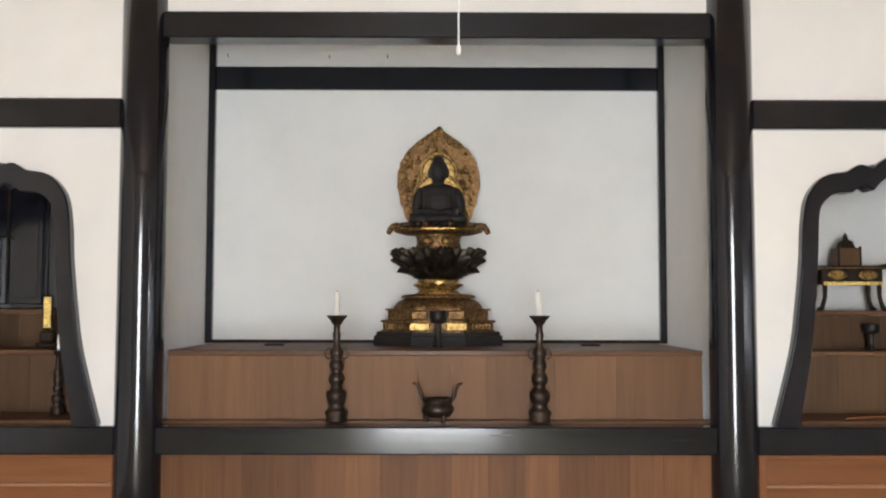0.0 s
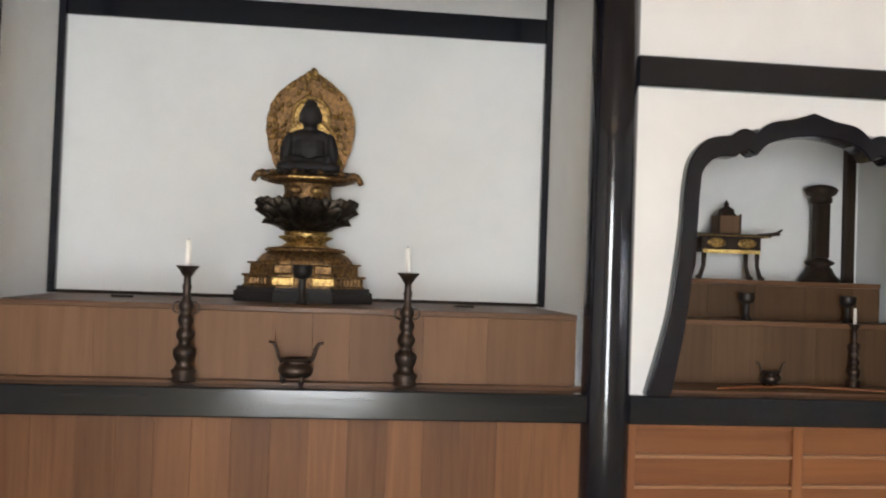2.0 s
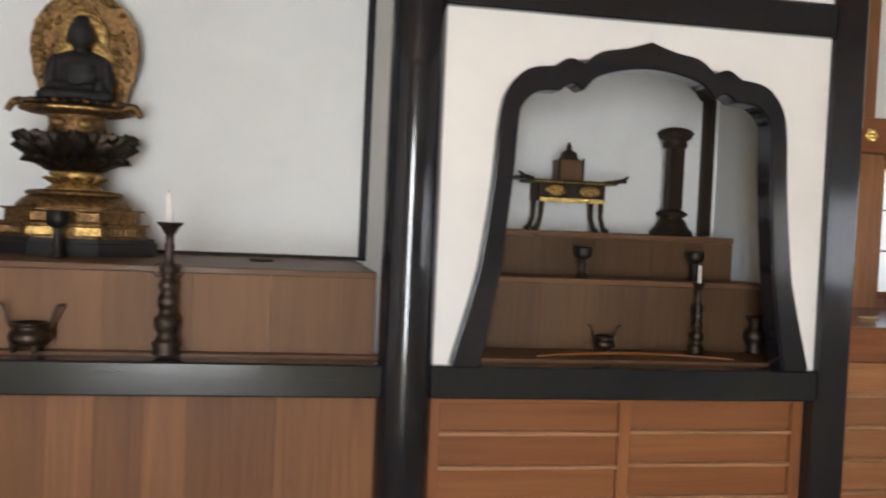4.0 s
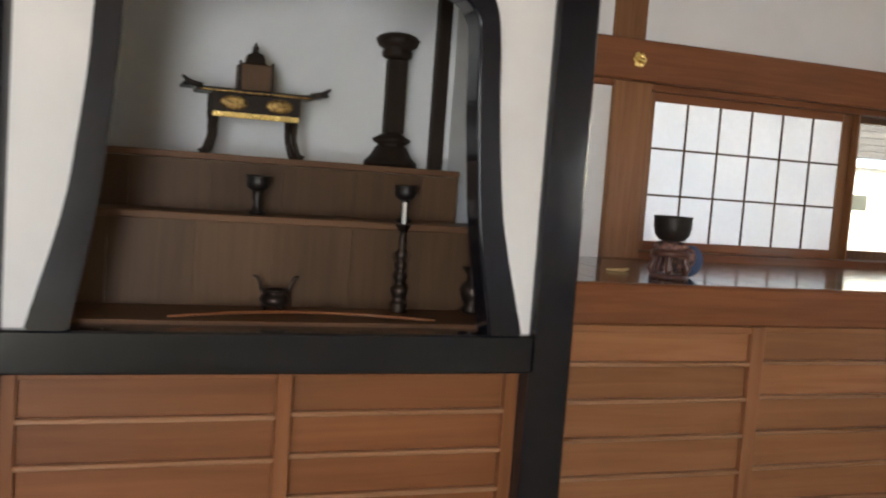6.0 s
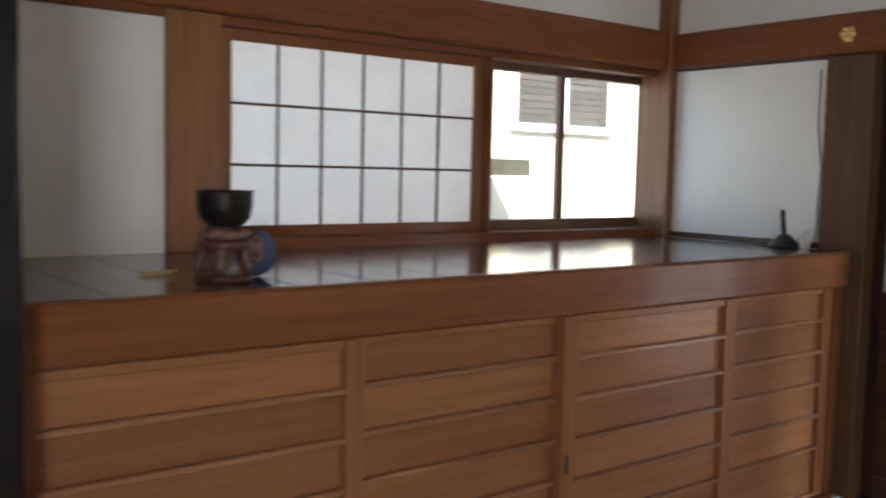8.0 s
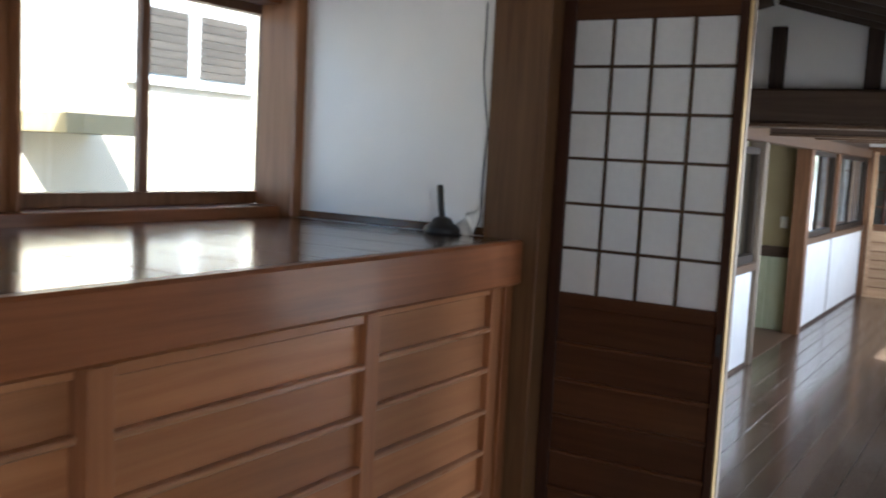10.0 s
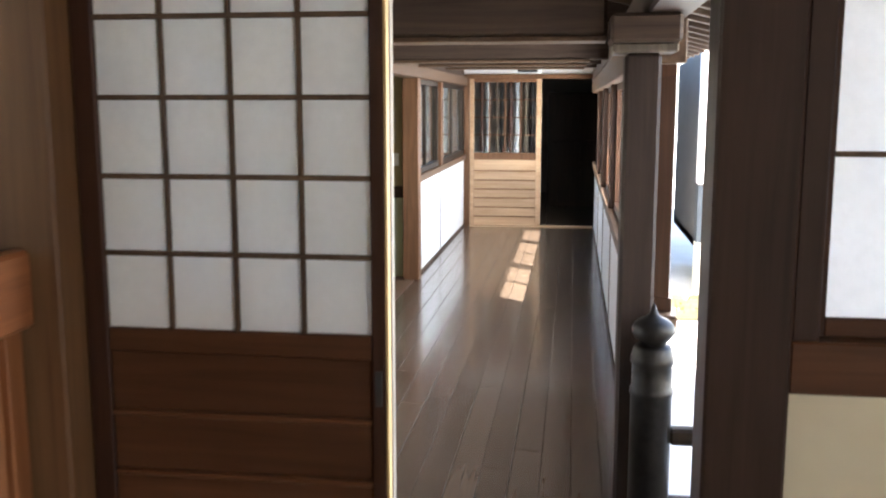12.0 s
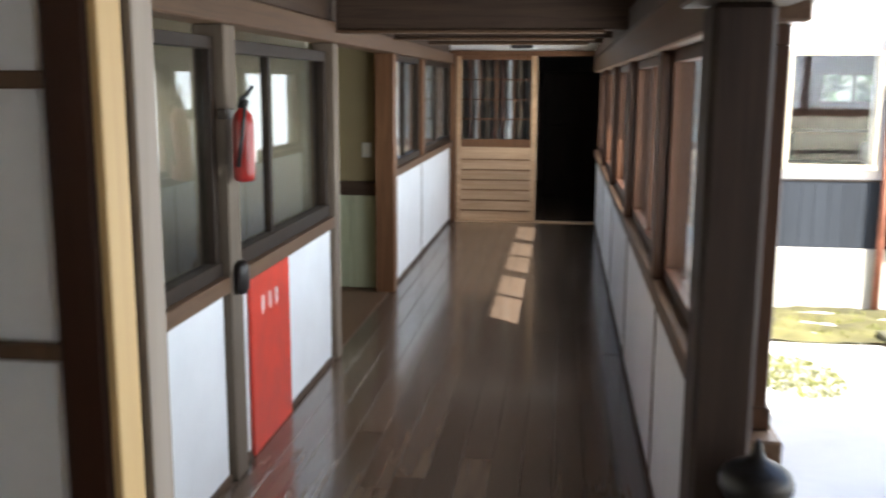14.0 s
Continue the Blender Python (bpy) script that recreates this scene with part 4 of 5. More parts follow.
rack = thing("clothes_rack", (19.25, 5.4, CF), "wooden rack with dark folded cloths behind the end door", "rack")
for y in (4.96, 5.92):
    box("upright", 19.235, 19.265, y - 0.015, y + 0.015, CF, 1.62, "dark_wood", rack)
tube("rail", [(19.25, 4.9, 1.60), (19.25, 5.95, 1.60)], 0.012, "dark_wood", rack)
for i, y in enumerate((5.02, 5.11, 5.24, 5.33, 5.45, 5.53, 5.66, 5.75)):
    bm = bmesh.new()
    add_tube(bm, [(19.25 + 0.02 * math.sin(3 * k + i), y + 0.006 * math.sin(2 * k), 1.60 - 0.13 * k) for k in range(9)], [0.03 + 0.008 * math.sin(k + i) for k in range(9)], 8)
    part("cloth", bm, M[("dark", "grey_wood", "dado", "red_wood")[i % 4]], rack, "folded hanging cloth", True)

# ---- courtyard, veranda and garden ----
def sheet(name, x0, x1, y0, y1, z, mat, label, category, step=None, rough=0.0, seed=1):
    bm = bmesh.new()
    nx, ny = (2, 2) if not step else (int((x1 - x0) / step) + 2, int((y1 - y0) / step) + 2)
    g = [[bm.verts.new((x0 + (x1 - x0) * i / (nx - 1), y0 + (y1 - y0) * j / (ny - 1), z + rough * noise.noise((i * 0.37 + seed, j * 0.37, seed)))) for j in range(ny)] for i in range(nx)]
    for i in range(nx - 1):
        for j in range(ny - 1):
            bm.faces.new((g[i][j], g[i + 1][j], g[i + 1][j + 1], g[i][j + 1]))
    return tagged(part(name, bm, M[mat], None, "", True), label, category, "", "structure")


sheet("ground", -300, 300, -300, 300, GR, "yard", "pale sunlit yard of fine gravel", "ground")
sheet("moss_strip", 15.2, 16.55, 0.4, 3.9, GR + 0.02, "moss", "mossy soil at the foot of the wall", "moss", 0.08, 0.04)
FX = 16.6
for y0, y1, z0, z1 in ((-6, 1.53, 0.35, 3.4), (2.37, 3.0, 0.35, 3.4), (1.53, 2.37, 0.35, 0.47), (1.53, 2.37, 1.57, 3.4)):
    struct("annex_wall", FX, FX + 0.2, y0, y1, z0, z1, "plaster", "white upper wall of the annex building", "facade", 0)
struct("annex_footing", FX - 0.05, FX + 0.2, -6, 3.0, GR - 0.2, -0.33, "footing", "stained concrete footing of the annex", "foundation", 0.01)
for i in range(12):
    y = 3.0 - (i + 1) * 0.135
    struct("cladding_board", FX - 0.02, FX + 0.2, y + 0.0008, y + 0.1342, -0.33, 0.335, "grey_clad", "dark grey upright cladding board of the annex", "cladding", 0.0015)
struct("trim", FX - 0.03, FX, 1.38, 3.0, 0.335, 0.352, "alu", "dark flashing over the cladding", "trim", 0.002)
for i in range(12):
    y = 1.36 - (i + 1) * 0.20
    struct("cladding_board", FX - 0.14, FX, y + 0.0008, y + 0.1992, -0.33, 1.42, "grey_clad", "tall dark grey cladding board of the annex", "cladding", 0.0015)
sash("window_7", 1.51, 2.39, FX - 0.06, 0.45, 1.59, (), "beige", "e", "pale framed annex window before the blackened room", 0.04)
# annex interior coloured near-black in place of real shade
for y0, y1, z0, z1 in ((-1, 0.72, -0.4, 3.0), (1.47, 3.0, -0.4, 3.0), (0.72, 1.47, -0.4, 1.04), (0.72, 1.47, 1.42, 3.0)):
    struct("annex_room", FX + 2.4, FX + 2.5, y0, y1, z0, z1, "dark", "back wall inside the annex, blackened to look unlit", "wall", 0)
# made-up opening, placed to fit the green in the camera's view
sash("window_8", 0.72, 1.47, FX + 2.42, 1.04, 1.42, (1.06,), "dark_wood", "e", "made-up back window lined up to show green in the front glass", 0.03)
struct("annex_room", FX + 0.2, FX + 2.4, 2.95, 3.0, -0.4, 3.4, "dark", "side wall inside the annex, blackened to look unlit", "wall", 0)
struct("annex_room", FX + 0.2, FX + 2.4, -1.0, -0.9, -0.4, 3.4, "dark", "side wall inside the annex, blackened to look unlit", "wall", 0)
struct("annex_room", FX + 0.2, FX + 2.4, -1, 3.0, 2.4, 2.45, "dark", "ceiling inside the annex, blackened to look unlit", "ceiling", 0)
struct("annex_room", FX + 0.2, FX + 2.4, -1, 3.0, -0.4, -0.3, "dark", "floor inside the annex, blackened to look unlit", "floor", 0)
struct("annex_eaves", FX - 0.9, FX + 0.6, -6, 3.1, 3.4, 3.5, "old_y", "dark eaves of the annex roof", "roof", 0)
struct("annex_roof", FX + 0.6, FX + 4, -6, 3.1, 3.5, 3.6, "roof", "grey annex roof", "roof", 0)
dp = thing("downpipe", (FX - 0.1, 1.43, GR), "reddish brown downpipe on the annex wall", "downpipe")
tube("pipe", [(FX - 0.1, 1.43, GR), (FX - 0.1, 1.43, 2.2)], 0.035, "pipe", dp, "", 12)
tube("branch_pipe", [(FX - 0.1, 1.43, 1.72), (FX - 0.1, 1.05, 1.78)], 0.03, "pipe", dp, "", 10)
tube("brace", [(FX - 0.15, 1.42, 2.1), (FX - 0.15, 1.2, 1.42)], 0.03, "old_z", dp, "dark wooden brace", 8)
for i in range(7):
    struct("kerb", 11.3 + i * 0.6, 11.89 + i * 0.6, 1.60, 1.72, GR - 0.05, GR + 0.07, "kerb", "mossy concrete kerb stone in the yard", "kerb", 0.012)
sheet("gutter", 11.3, 15.5, 0.8, 1.6, GR + 0.012, "gutter", "flat mossy gutter strip, darkened in colour for its shadow", "gutter", 0.1, 0.02, 3)

rng = random.Random(9)
def tuft(name, cx, cy, rx, ry, n, h, label):
    bm = bmesh.new()
    for k in range(n):
        a, r = rng.uniform(0, 6.28), math.sqrt(rng.random())
        x, y, b = cx + rx * r * math.cos(a), cy + ry * r * math.sin(a), rng.uniform(0, 6.28)
        hh, wd, lean = h * rng.uniform(0.4, 1), 0.008, rng.uniform(-0.05, 0.05)
        v = [bm.verts.new(c) for c in ((x - wd * math.cos(b), y - wd * math.sin(b), GR), (x + wd * math.cos(b), y + wd * math.sin(b), GR), (x + lean, y + lean * math.sin(b), GR + hh))]
        bm.faces.new(v)
    return tagged(part(name, bm, M["grass"]), label, "grass", "", "stuff")


tuft("grass", 14.2, 2.7, 0.55, 0.34, 1300, 0.055, "small sunlit tuft of grass in the yard")
tuft("grass", 15.9, 2.3, 0.5, 1.6, 900, 0.07, "low weeds along the annex footing")

# leaves added for green in the annex window; work table darkened for shade
bm = bmesh.new()
for k in range(7000):
    c = Vector((rng.uniform(22.8, 23.9), rng.uniform(-2.2, 2.0), rng.uniform(GR, 2.3)))
    c.z -= 0.5 * abs(math.sin(c.y * 2.1)) * (c.z - GR) / 3.2
    s, q = rng.uniform(0.06, 0.14), Matrix.Rotation(rng.uniform(0, 6.28), 3, "Z") @ Matrix.Rotation(rng.uniform(-1.2, 1.2), 3, "X")
    bm.faces.new([bm.verts.new(c + q @ Vector(v)) for v in ((-s * 0.5, 0, 0), (0, -s, 0), (s * 0.5, 0, 0), (0, s, 0))])
tagged(part("hedge", bm, M["leaf"]), "leaves added behind the annex to show green in its window", "hedge", "", "stuff")
wt = thing("work_table", (17.7, 1.5, -0.3), "work table inside the annex, coloured dark to look unlit", "table")
box("tabletop", 17.4, 18.0, 0.8, 2.1, 0.74, 0.78, "dark_wood", wt)
for x in (17.45, 17.95):
    for y in (0.85, 2.05):
        box("leg", x - 0.03, x + 0.03, y - 0.03, y + 0.03, -0.3, 0.74, "dark_wood", wt)
for y in (1.0, 1.35):
    jar = lathe("storage_jar", [(0.09, 0), (0.11, 0.05), (0.11, 0.17), (0.08, 0.2), (0.06, 0.21)], (17.25, y, 0.48), "white", None, "", 20)
    tagged(jar, "pale storage jar on the sill shelf of the annex", "jar", "annex jars")
shelf = box("sill_shelf", 16.85, 17.36, 0.7, 2.3, 0.455, 0.479, "dark_wood")
tagged(shelf, "plain wooden shelf behind the annex window", "shelf", "", "structure")

# veranda with rail beside the doorway
struct("veranda", 7.53, 8.86, -4, 4.12, CF - 0.08, CF - 0.002, "grey_wood", "weathered veranda boards", "floor", 0.004)
post = thing("rail_post", (8.785, 4.137, CF), "black rail post with onion-shaped cap", "rail post")
lathe("shaft", [(0.072, 0), (0.072, 0.69), (0.076, 0.70), (0.076, 0.715), (0.070, 0.725), (0.070, 0.80), (0.075, 0.81), (0.075, 0.83), (0.066, 0.86), (0.060, 0.872)], (8.785, 4.137, CF), "bell", post, "", 28)
lathe("cap", [(0.044, 0.873), (0.044, 0.882), (0.062, 0.896), (0.073, 0.915), (0.074, 0.932), (0.066, 0.950), (0.048, 0.963), (0.028, 0.972), (0.016, 0.982), (0.011, 0.995), (0.008, 1.008), (0.003, 1.018)], (8.785, 4.137, CF), "bell", post, "dark bronze onion cap", 28)
rail = thing("veranda_rail", (8.785, 2, CF), "dark wooden veranda railing", "railing")
for z in (0.10, -0.16):
    box("handrail", 8.755, 8.815, -3.5, 4.07, z - 0.03, z + 0.03, "dark_wood", rail, "", 0.01)
for y in (-3.4, -1.6, 0.3, 2.2):
    box("baluster", 8.76, 8.81, y - 0.03, y + 0.03, CF, 0.07, "dark_wood", rail, "", 0.005)

# building outside the counter window
OY = 11.6
struct("outbuilding_wall", 5, 17, OY, OY + 0.2, GR - 0.1, 4.2, "beige", "sunlit beige wall of the building outside", "facade", 0)
for x0, x1 in ((10.54, 11.22), (11.38, 12.08)):
    w = thing("shuttered_window", ((x0 + x1) / 2, OY, 1.9), "window with grey-brown slatted shutter", "window", "shuttered windows outside", "structure")
    box("window_frame", x0 - 0.06, x1 + 0.06, OY - 0.03, OY, 1.84, 2.64, "white", w, "pale window frame")
    for k in range(8):
        box("slat", x0, x1, OY - 0.05, OY - 0.031, 1.92 + k * 0.082, 1.998 + k * 0.082, "shutter", w, "", 0.003)
    box("sill", x0 - 0.1, x1 + 0.1, OY - 0.05, OY, 1.80, 1.838, "concrete", w)
# ochre in place of the beige render, to paint the ledge's shade
struct("outbuilding_base", 9.2, 10.07, OY - 0.8, OY, 1.27, 1.45, "ochre", "projecting beige ledge outside, ochre to show it shaded", "facade", 0.01)
struct("outbuilding_roof", 5, 17, OY - 0.5, OY + 3, 4.2, 4.35, "roof", "roof of the building outside", "roof", 0)


def shrub(name, cx, cy, z, rx, ry, rz, n, label, size=0.06):
    bm = bmesh.new()
    for k in range(n):
        d = Vector((rng.gauss(0, 1), rng.gauss(0, 1), abs(rng.gauss(0, 1)))).normalized()
        r = rng.uniform(0.72, 1.06) * (1 + 0.18 * noise.noise(d * 2.5 + Vector((cx, cy, 0))))
        c = Vector((cx + rx * d.x * r, cy + ry * d.y * r, z + rz * d.z * r))
        a, b = Vector((rng.gauss(0, 1), rng.gauss(0, 1), rng.gauss(0, 1))).normalized(), d.orthogonal().normalized()
        s = size * rng.uniform(0.6, 1.4)
        q = [bm.verts.new(c + s * v) for v in (a, 0.45 * b, -a, -0.45 * b)]
        bm.faces.new(q)
    return tagged(part(name, bm, M["grass"]), label, "shrub", "", "stuff")


shrub("shrub", 9.6, 10.4, GR, 0.9, 0.6, 1.45, 1400, "leafy green shrub outside the window")
for i, x in enumerate((-5.5, -2.0, 1.4, 5.0, 8.6)):
    shrub("hedge", x, -9 + 0.6 * (i % 2), GR, 2.3, 1.4, 2.2 + 0.5 * (i % 3), 2600, "clipped green garden hedge outside the open hall", 0.16)

# unseen hall roof, its gable edge set to keep sun off the near corridor
bm = bmesh.new()
for y0, z0, y1, z1 in ((-5.0, 3.3, 2.2, 6.6), (9.4, 3.3, 2.2, 6.6)):
    q = [(-7, y0, z0), (9.3, y0, z0), (9.3, y1, z1), (-7, y1, z1)]
    a, b = [bm.verts.new((x, y, z + 0.15)) for x, y, z in q], [bm.verts.new(c) for c in q]
    bm.faces.new(a)
    bm.faces.new(b[::-1])
    for i in range(4):
        bm.faces.new((a[i], b[i], b[(i + 1) % 4], a[(i + 1) % 4]))
tagged(part("hall_roof", bm, M["roof"]), "unseen hall roof, gable edge set to shade the near corridor", "roof", "", "structure")


# ---- altar furnishings ----
def petal_mesh(length, width, curl, thick=0.006):
    """A pointed petal that rises along z and curls outward along y."""
    bm = bmesh.new()
    rows, cols = 6, 5
    layers = []
    for off in (0, thick):
        g = []
        for i in range(rows):
            t = i / (rows - 1)
            wd = width * math.sin(math.pi * (0.18 + 0.80 * t)) ** 0.7
            g.append([bm.verts.new(((j / (cols - 1) - 0.5) * wd, -curl * t * t + 0.25 * width * (2 * j / (cols - 1) - 1) ** 2 + off, length * t)) for j in range(cols)])
        layers.append(g)
    for g in layers:
        for i in range(rows - 1):
            for j in range(cols - 1):
                bm.faces.new((g[i][j], g[i + 1][j], g[i + 1][j + 1], g[i][j + 1]))
    me = bpy.data.meshes.new("petal")
    bmesh.ops.recalc_face_normals(bm, faces=bm.faces)
    bm.to_mesh(me)
    bm.free()
    me.polygons.foreach_set("use_smooth", [True] * len(me.polygons))
    return me


def petals(parent, centre, n, radius, z, tilt, me, mat, squash=0.75, phase=0.0):
    if not me.materials:
        me.materials.append(mat)
    for k in range(n):
        a = 2 * math.pi * (k + phase) / n
        ob = new("petal", me)
        ob.location = Vector((centre[0] + radius * math.cos(a), centre[1] + squash * radius * math.sin(a), z)) - origin(parent)
        ob.rotation_euler = (radians(tilt), 0, a + math.pi / 2)
        ob.parent = parent


SX, SY, SZ = -0.052, 6.26, 1.143
ped = thing("statue_pedestal", (SX, SY, SZ), "tall gilt and black lotus pedestal with flaming halo", "pedestal")
OCT = dict(segs=8, turn=math.pi / 8, smooth=False)
k8 = 1 / math.cos(math.pi / 8)
lathe("plinth", [(0.37 * k8, 0), (0.37 * k8, 0.055), (0.355 * k8, 0.058), (0.355 * k8, 0.078)], (SX, SY, SZ), "statue", ped, "black wooden plinth", squash=(1, 0.66), **OCT)
lathe("lower_tier", [(0.328 * k8, 0.078), (0.328 * k8, 0.088), (0.318 * k8, 0.09), (0.318 * k8, 0.132), (0.332 * k8, 0.135), (0.332 * k8, 0.145)], (SX, SY, SZ), "gold_old", ped, "worn gilt tier", squash=(1, 0.66), **OCT)
lathe("middle_tier", [(0.295 * k8, 0.145), (0.290 * k8, 0.15), (0.288 * k8, 0.20), (0.305 * k8, 0.203), (0.305 * k8, 0.212)], (SX, SY, SZ), "gold_old", ped, "worn gilt tier", squash=(1, 0.66), **OCT)
for x0, x1 in ((-0.165, -0.045), (0.045, 0.165)):
    box("panel", SX + x0, SX + x1, SY - 0.235, SY - 0.205, SZ + 0.088, SZ + 0.135, "gold", ped, "bright gilt panel", 0.006)
    box("panel", SX + x0 + 0.01, SX + x1 - 0.012, SY - 0.222, SY - 0.185, SZ + 0.152, SZ + 0.20, "gold_old", ped, "worn gilt panel", 0.006)
for i in range(6):
    for s in (-1, 1):
        box("carving", SX + s * (0.20 + 0.019 * i) - 0.007, SX + s * (0.20 + 0.019 * i) + 0.007, SY - 0.205 + 0.012 * i, SY - 0.16, SZ + 0.095, SZ + 0.128, "gold_old", ped, "", 0.003)
lathe("lotus_base", [(0.262, 0.212), (0.258, 0.225), (0.235, 0.252), (0.19, 0.272), (0.15, 0.285)], (SX, SY, SZ), "gold_old", ped, "", 40, (1, 0.72))
petals(ped, (SX, SY), 20, 0.268, SZ + 0.208, -42, petal_mesh(0.10, 0.09, -0.015), M["gold_old"], 0.72)
lathe("scalloped_rim", [(0.215, 0.272), (0.222, 0.282), (0.205, 0.292), (0.15, 0.298)], (SX, SY, SZ), "gold_old", ped, "", 40, (1, 0.72))
lathe("gilt_neck", [(0.13, 0.288), (0.135, 0.30), (0.105, 0.32), (0.10, 0.345), (0.12, 0.37), (0.115, 0.385)], (SX, SY, SZ), "gold", ped, "", 32, (1, 0.8))
petals(ped, (SX, SY), 14, 0.088, SZ + 0.30, 30, petal_mesh(0.075, 0.06, 0.03), M["gold"], 0.8)
lathe("lotus_bowl", [(0.09, 0.375), (0.14, 0.39), (0.19, 0.43), (0.23, 0.48), (0.25, 0.505), (0.24, 0.512), (0.16, 0.549)], (SX, SY, SZ), "lotus", ped, "blackened lotus bowl", 36, (1, 0.75))
petals(ped, (SX, SY), 13, 0.12, SZ + 0.385, 58, petal_mesh(0.13, 0.10, 0.035, 0.008), M["lotus"], 0.75, 0.25)
petals(ped, (SX, SY), 15, 0.165, SZ + 0.402, 46, petal_mesh(0.15, 0.13, 0.02, 0.008), M["lotus"])
petals(ped, (SX, SY), 17, 0.20, SZ + 0.43, 34, petal_mesh(0.135, 0.13, 0.015, 0.008), M["lotus"], 0.75, 0.5)
petals(ped, (SX, SY), 17, 0.215, SZ + 0.445, 30, petal_mesh(0.125, 0.13, 0.01, 0.008), M["lotus"], 0.75, 0.0)
lathe("gilt_drum", [(0.12, 0.55), (0.135, 0.57), (0.125, 0.60), (0.13, 0.63), (0.145, 0.648)], (SX, SY, SZ), "gold_old", ped, "worn gilt drum", 28, (1, 0.8))
for x in (-0.062, 0.05):
    bm = bmesh.new()
    add_ball(bm, (SX + x, SY - 0.105, SZ + 0.603), (0.034, 0.02, 0.024))
    part("boss", bm, M["gold" if x > 0 else "gold_old"], ped, "rounded gilt boss", True)
lathe("seat", [(0.20, 0.645), (0.255, 0.66), (0.262, 0.672), (0.24, 0.684), (0.18, 0.692)], (SX, SY, SZ), "gold_old", ped, "gilt flanged seat", 40, (1, 0.66))
box("seat_band", SX - 0.10, SX + 0.10, SY - 0.185, SY - 0.165, SZ + 0.660, SZ + 0.678, "gold", ped, "bright gilt band", 0.005)
for s in (-1, 1):
    tube("scroll", [(SX + s * (0.20 + 0.012 * j + 0.03 * math.sin(j * 0.4)), SY - 0.06, SZ + 0.672 + 0.022 * math.sin(j * 0.75)) for j in range(9)], [0.022, 0.022, 0.021, 0.02, 0.018, 0.016, 0.015, 0.012, 0.006], "gold_old", ped, "curled gilt scroll")
rng = random.Random(21)
for k in range(16):
    a = math.pi * (1.02 + 0.96 * k / 15)
    bm = bmesh.new()
    add_ball(bm, (SX + 0.225 * math.cos(a), SY + 0.16 * math.sin(a), SZ + 0.698), (0.03, 0.02, 0.016), (0, 0, math.degrees(a)), 10, 6)
    part("seat_petal", bm, M["lotus" if k % 3 else "gold_old"], ped, "", True)

# halo
HALF = [(0.165, 0.70), (0.205, 0.78), (0.236, 0.88), (0.248, 0.98), (0.237, 1.07), (0.20, 1.15), (0.13, 1.22), (0.065, 1.265), (0.0, 1.312)]
half = smooth_line(HALF, 3)
lobed = [(x * (1 + 0.018 * math.cos(i * 2.4)), z) for i, (x, z) in enumerate(half)]
outline = [(SX + x, SZ + z) for x, z in lobed] + [(SX - x, SZ + z) for x, z in lobed[-2::-1]]
halo = slab("halo", outline, SY + 0.13, SY + 0.16, "gold_old", ped, "leaf-shaped gilt halo with carved flames")
bm = bmesh.new()
for k in range(120):
    t, s = rng.random(), rng.choice((-1, 1))
    i = min(len(half) - 2, int(t * (len(half) - 1)))
    f = rng.uniform(0.52, 0.94) if half[i][1] < 1.12 else rng.uniform(0.05, 0.92)
    c = (SX + s * half[i][0] * f, SY + 0.125, SZ + half[i][1])
    add_ball(bm, c, (rng.uniform(0.012, 0.026), 0.02, rng.uniform(0.006, 0.013)), (0, s * rng.uniform(30, 80), 0), 8, 5)
tagged(part("flame_carving", bm, M["gold"], halo, "carved gilt flames", True), kind="stuff")
for r, zc, lab in ((0.105, 1.03, "head"), (0.150, 0.86, "body")):
    pts = [(SX + r * math.sin(a), SY + 0.118, SZ + zc + r * 1.1 * math.cos(a)) for a in [(-2.1 + 4.2 * i / 24) for i in range(25)]]
    tube("ring", pts, 0.011, "gold", halo, "polished gilt ring")
bm = bmesh.new()
bmesh.ops.create_circle(bm, cap_ends=True, segments=32, radius=0.105, matrix=Matrix.Translation((SX, SY + 0.122, SZ + 1.02)) @ Matrix.Rotation(radians(90), 4, "X"))
bmesh.ops.create_circle(bm, cap_ends=True, segments=32, radius=0.14, matrix=Matrix.Translation((SX, SY + 0.124, SZ + 0.87)) @ Matrix.Rotation(radians(90), 4, "X"))
part("disc", bm, M["gold"], halo, "polished gilt disc")

# seated figure, plain and dark
bm = bmesh.new()
FZ = SZ + 0.688
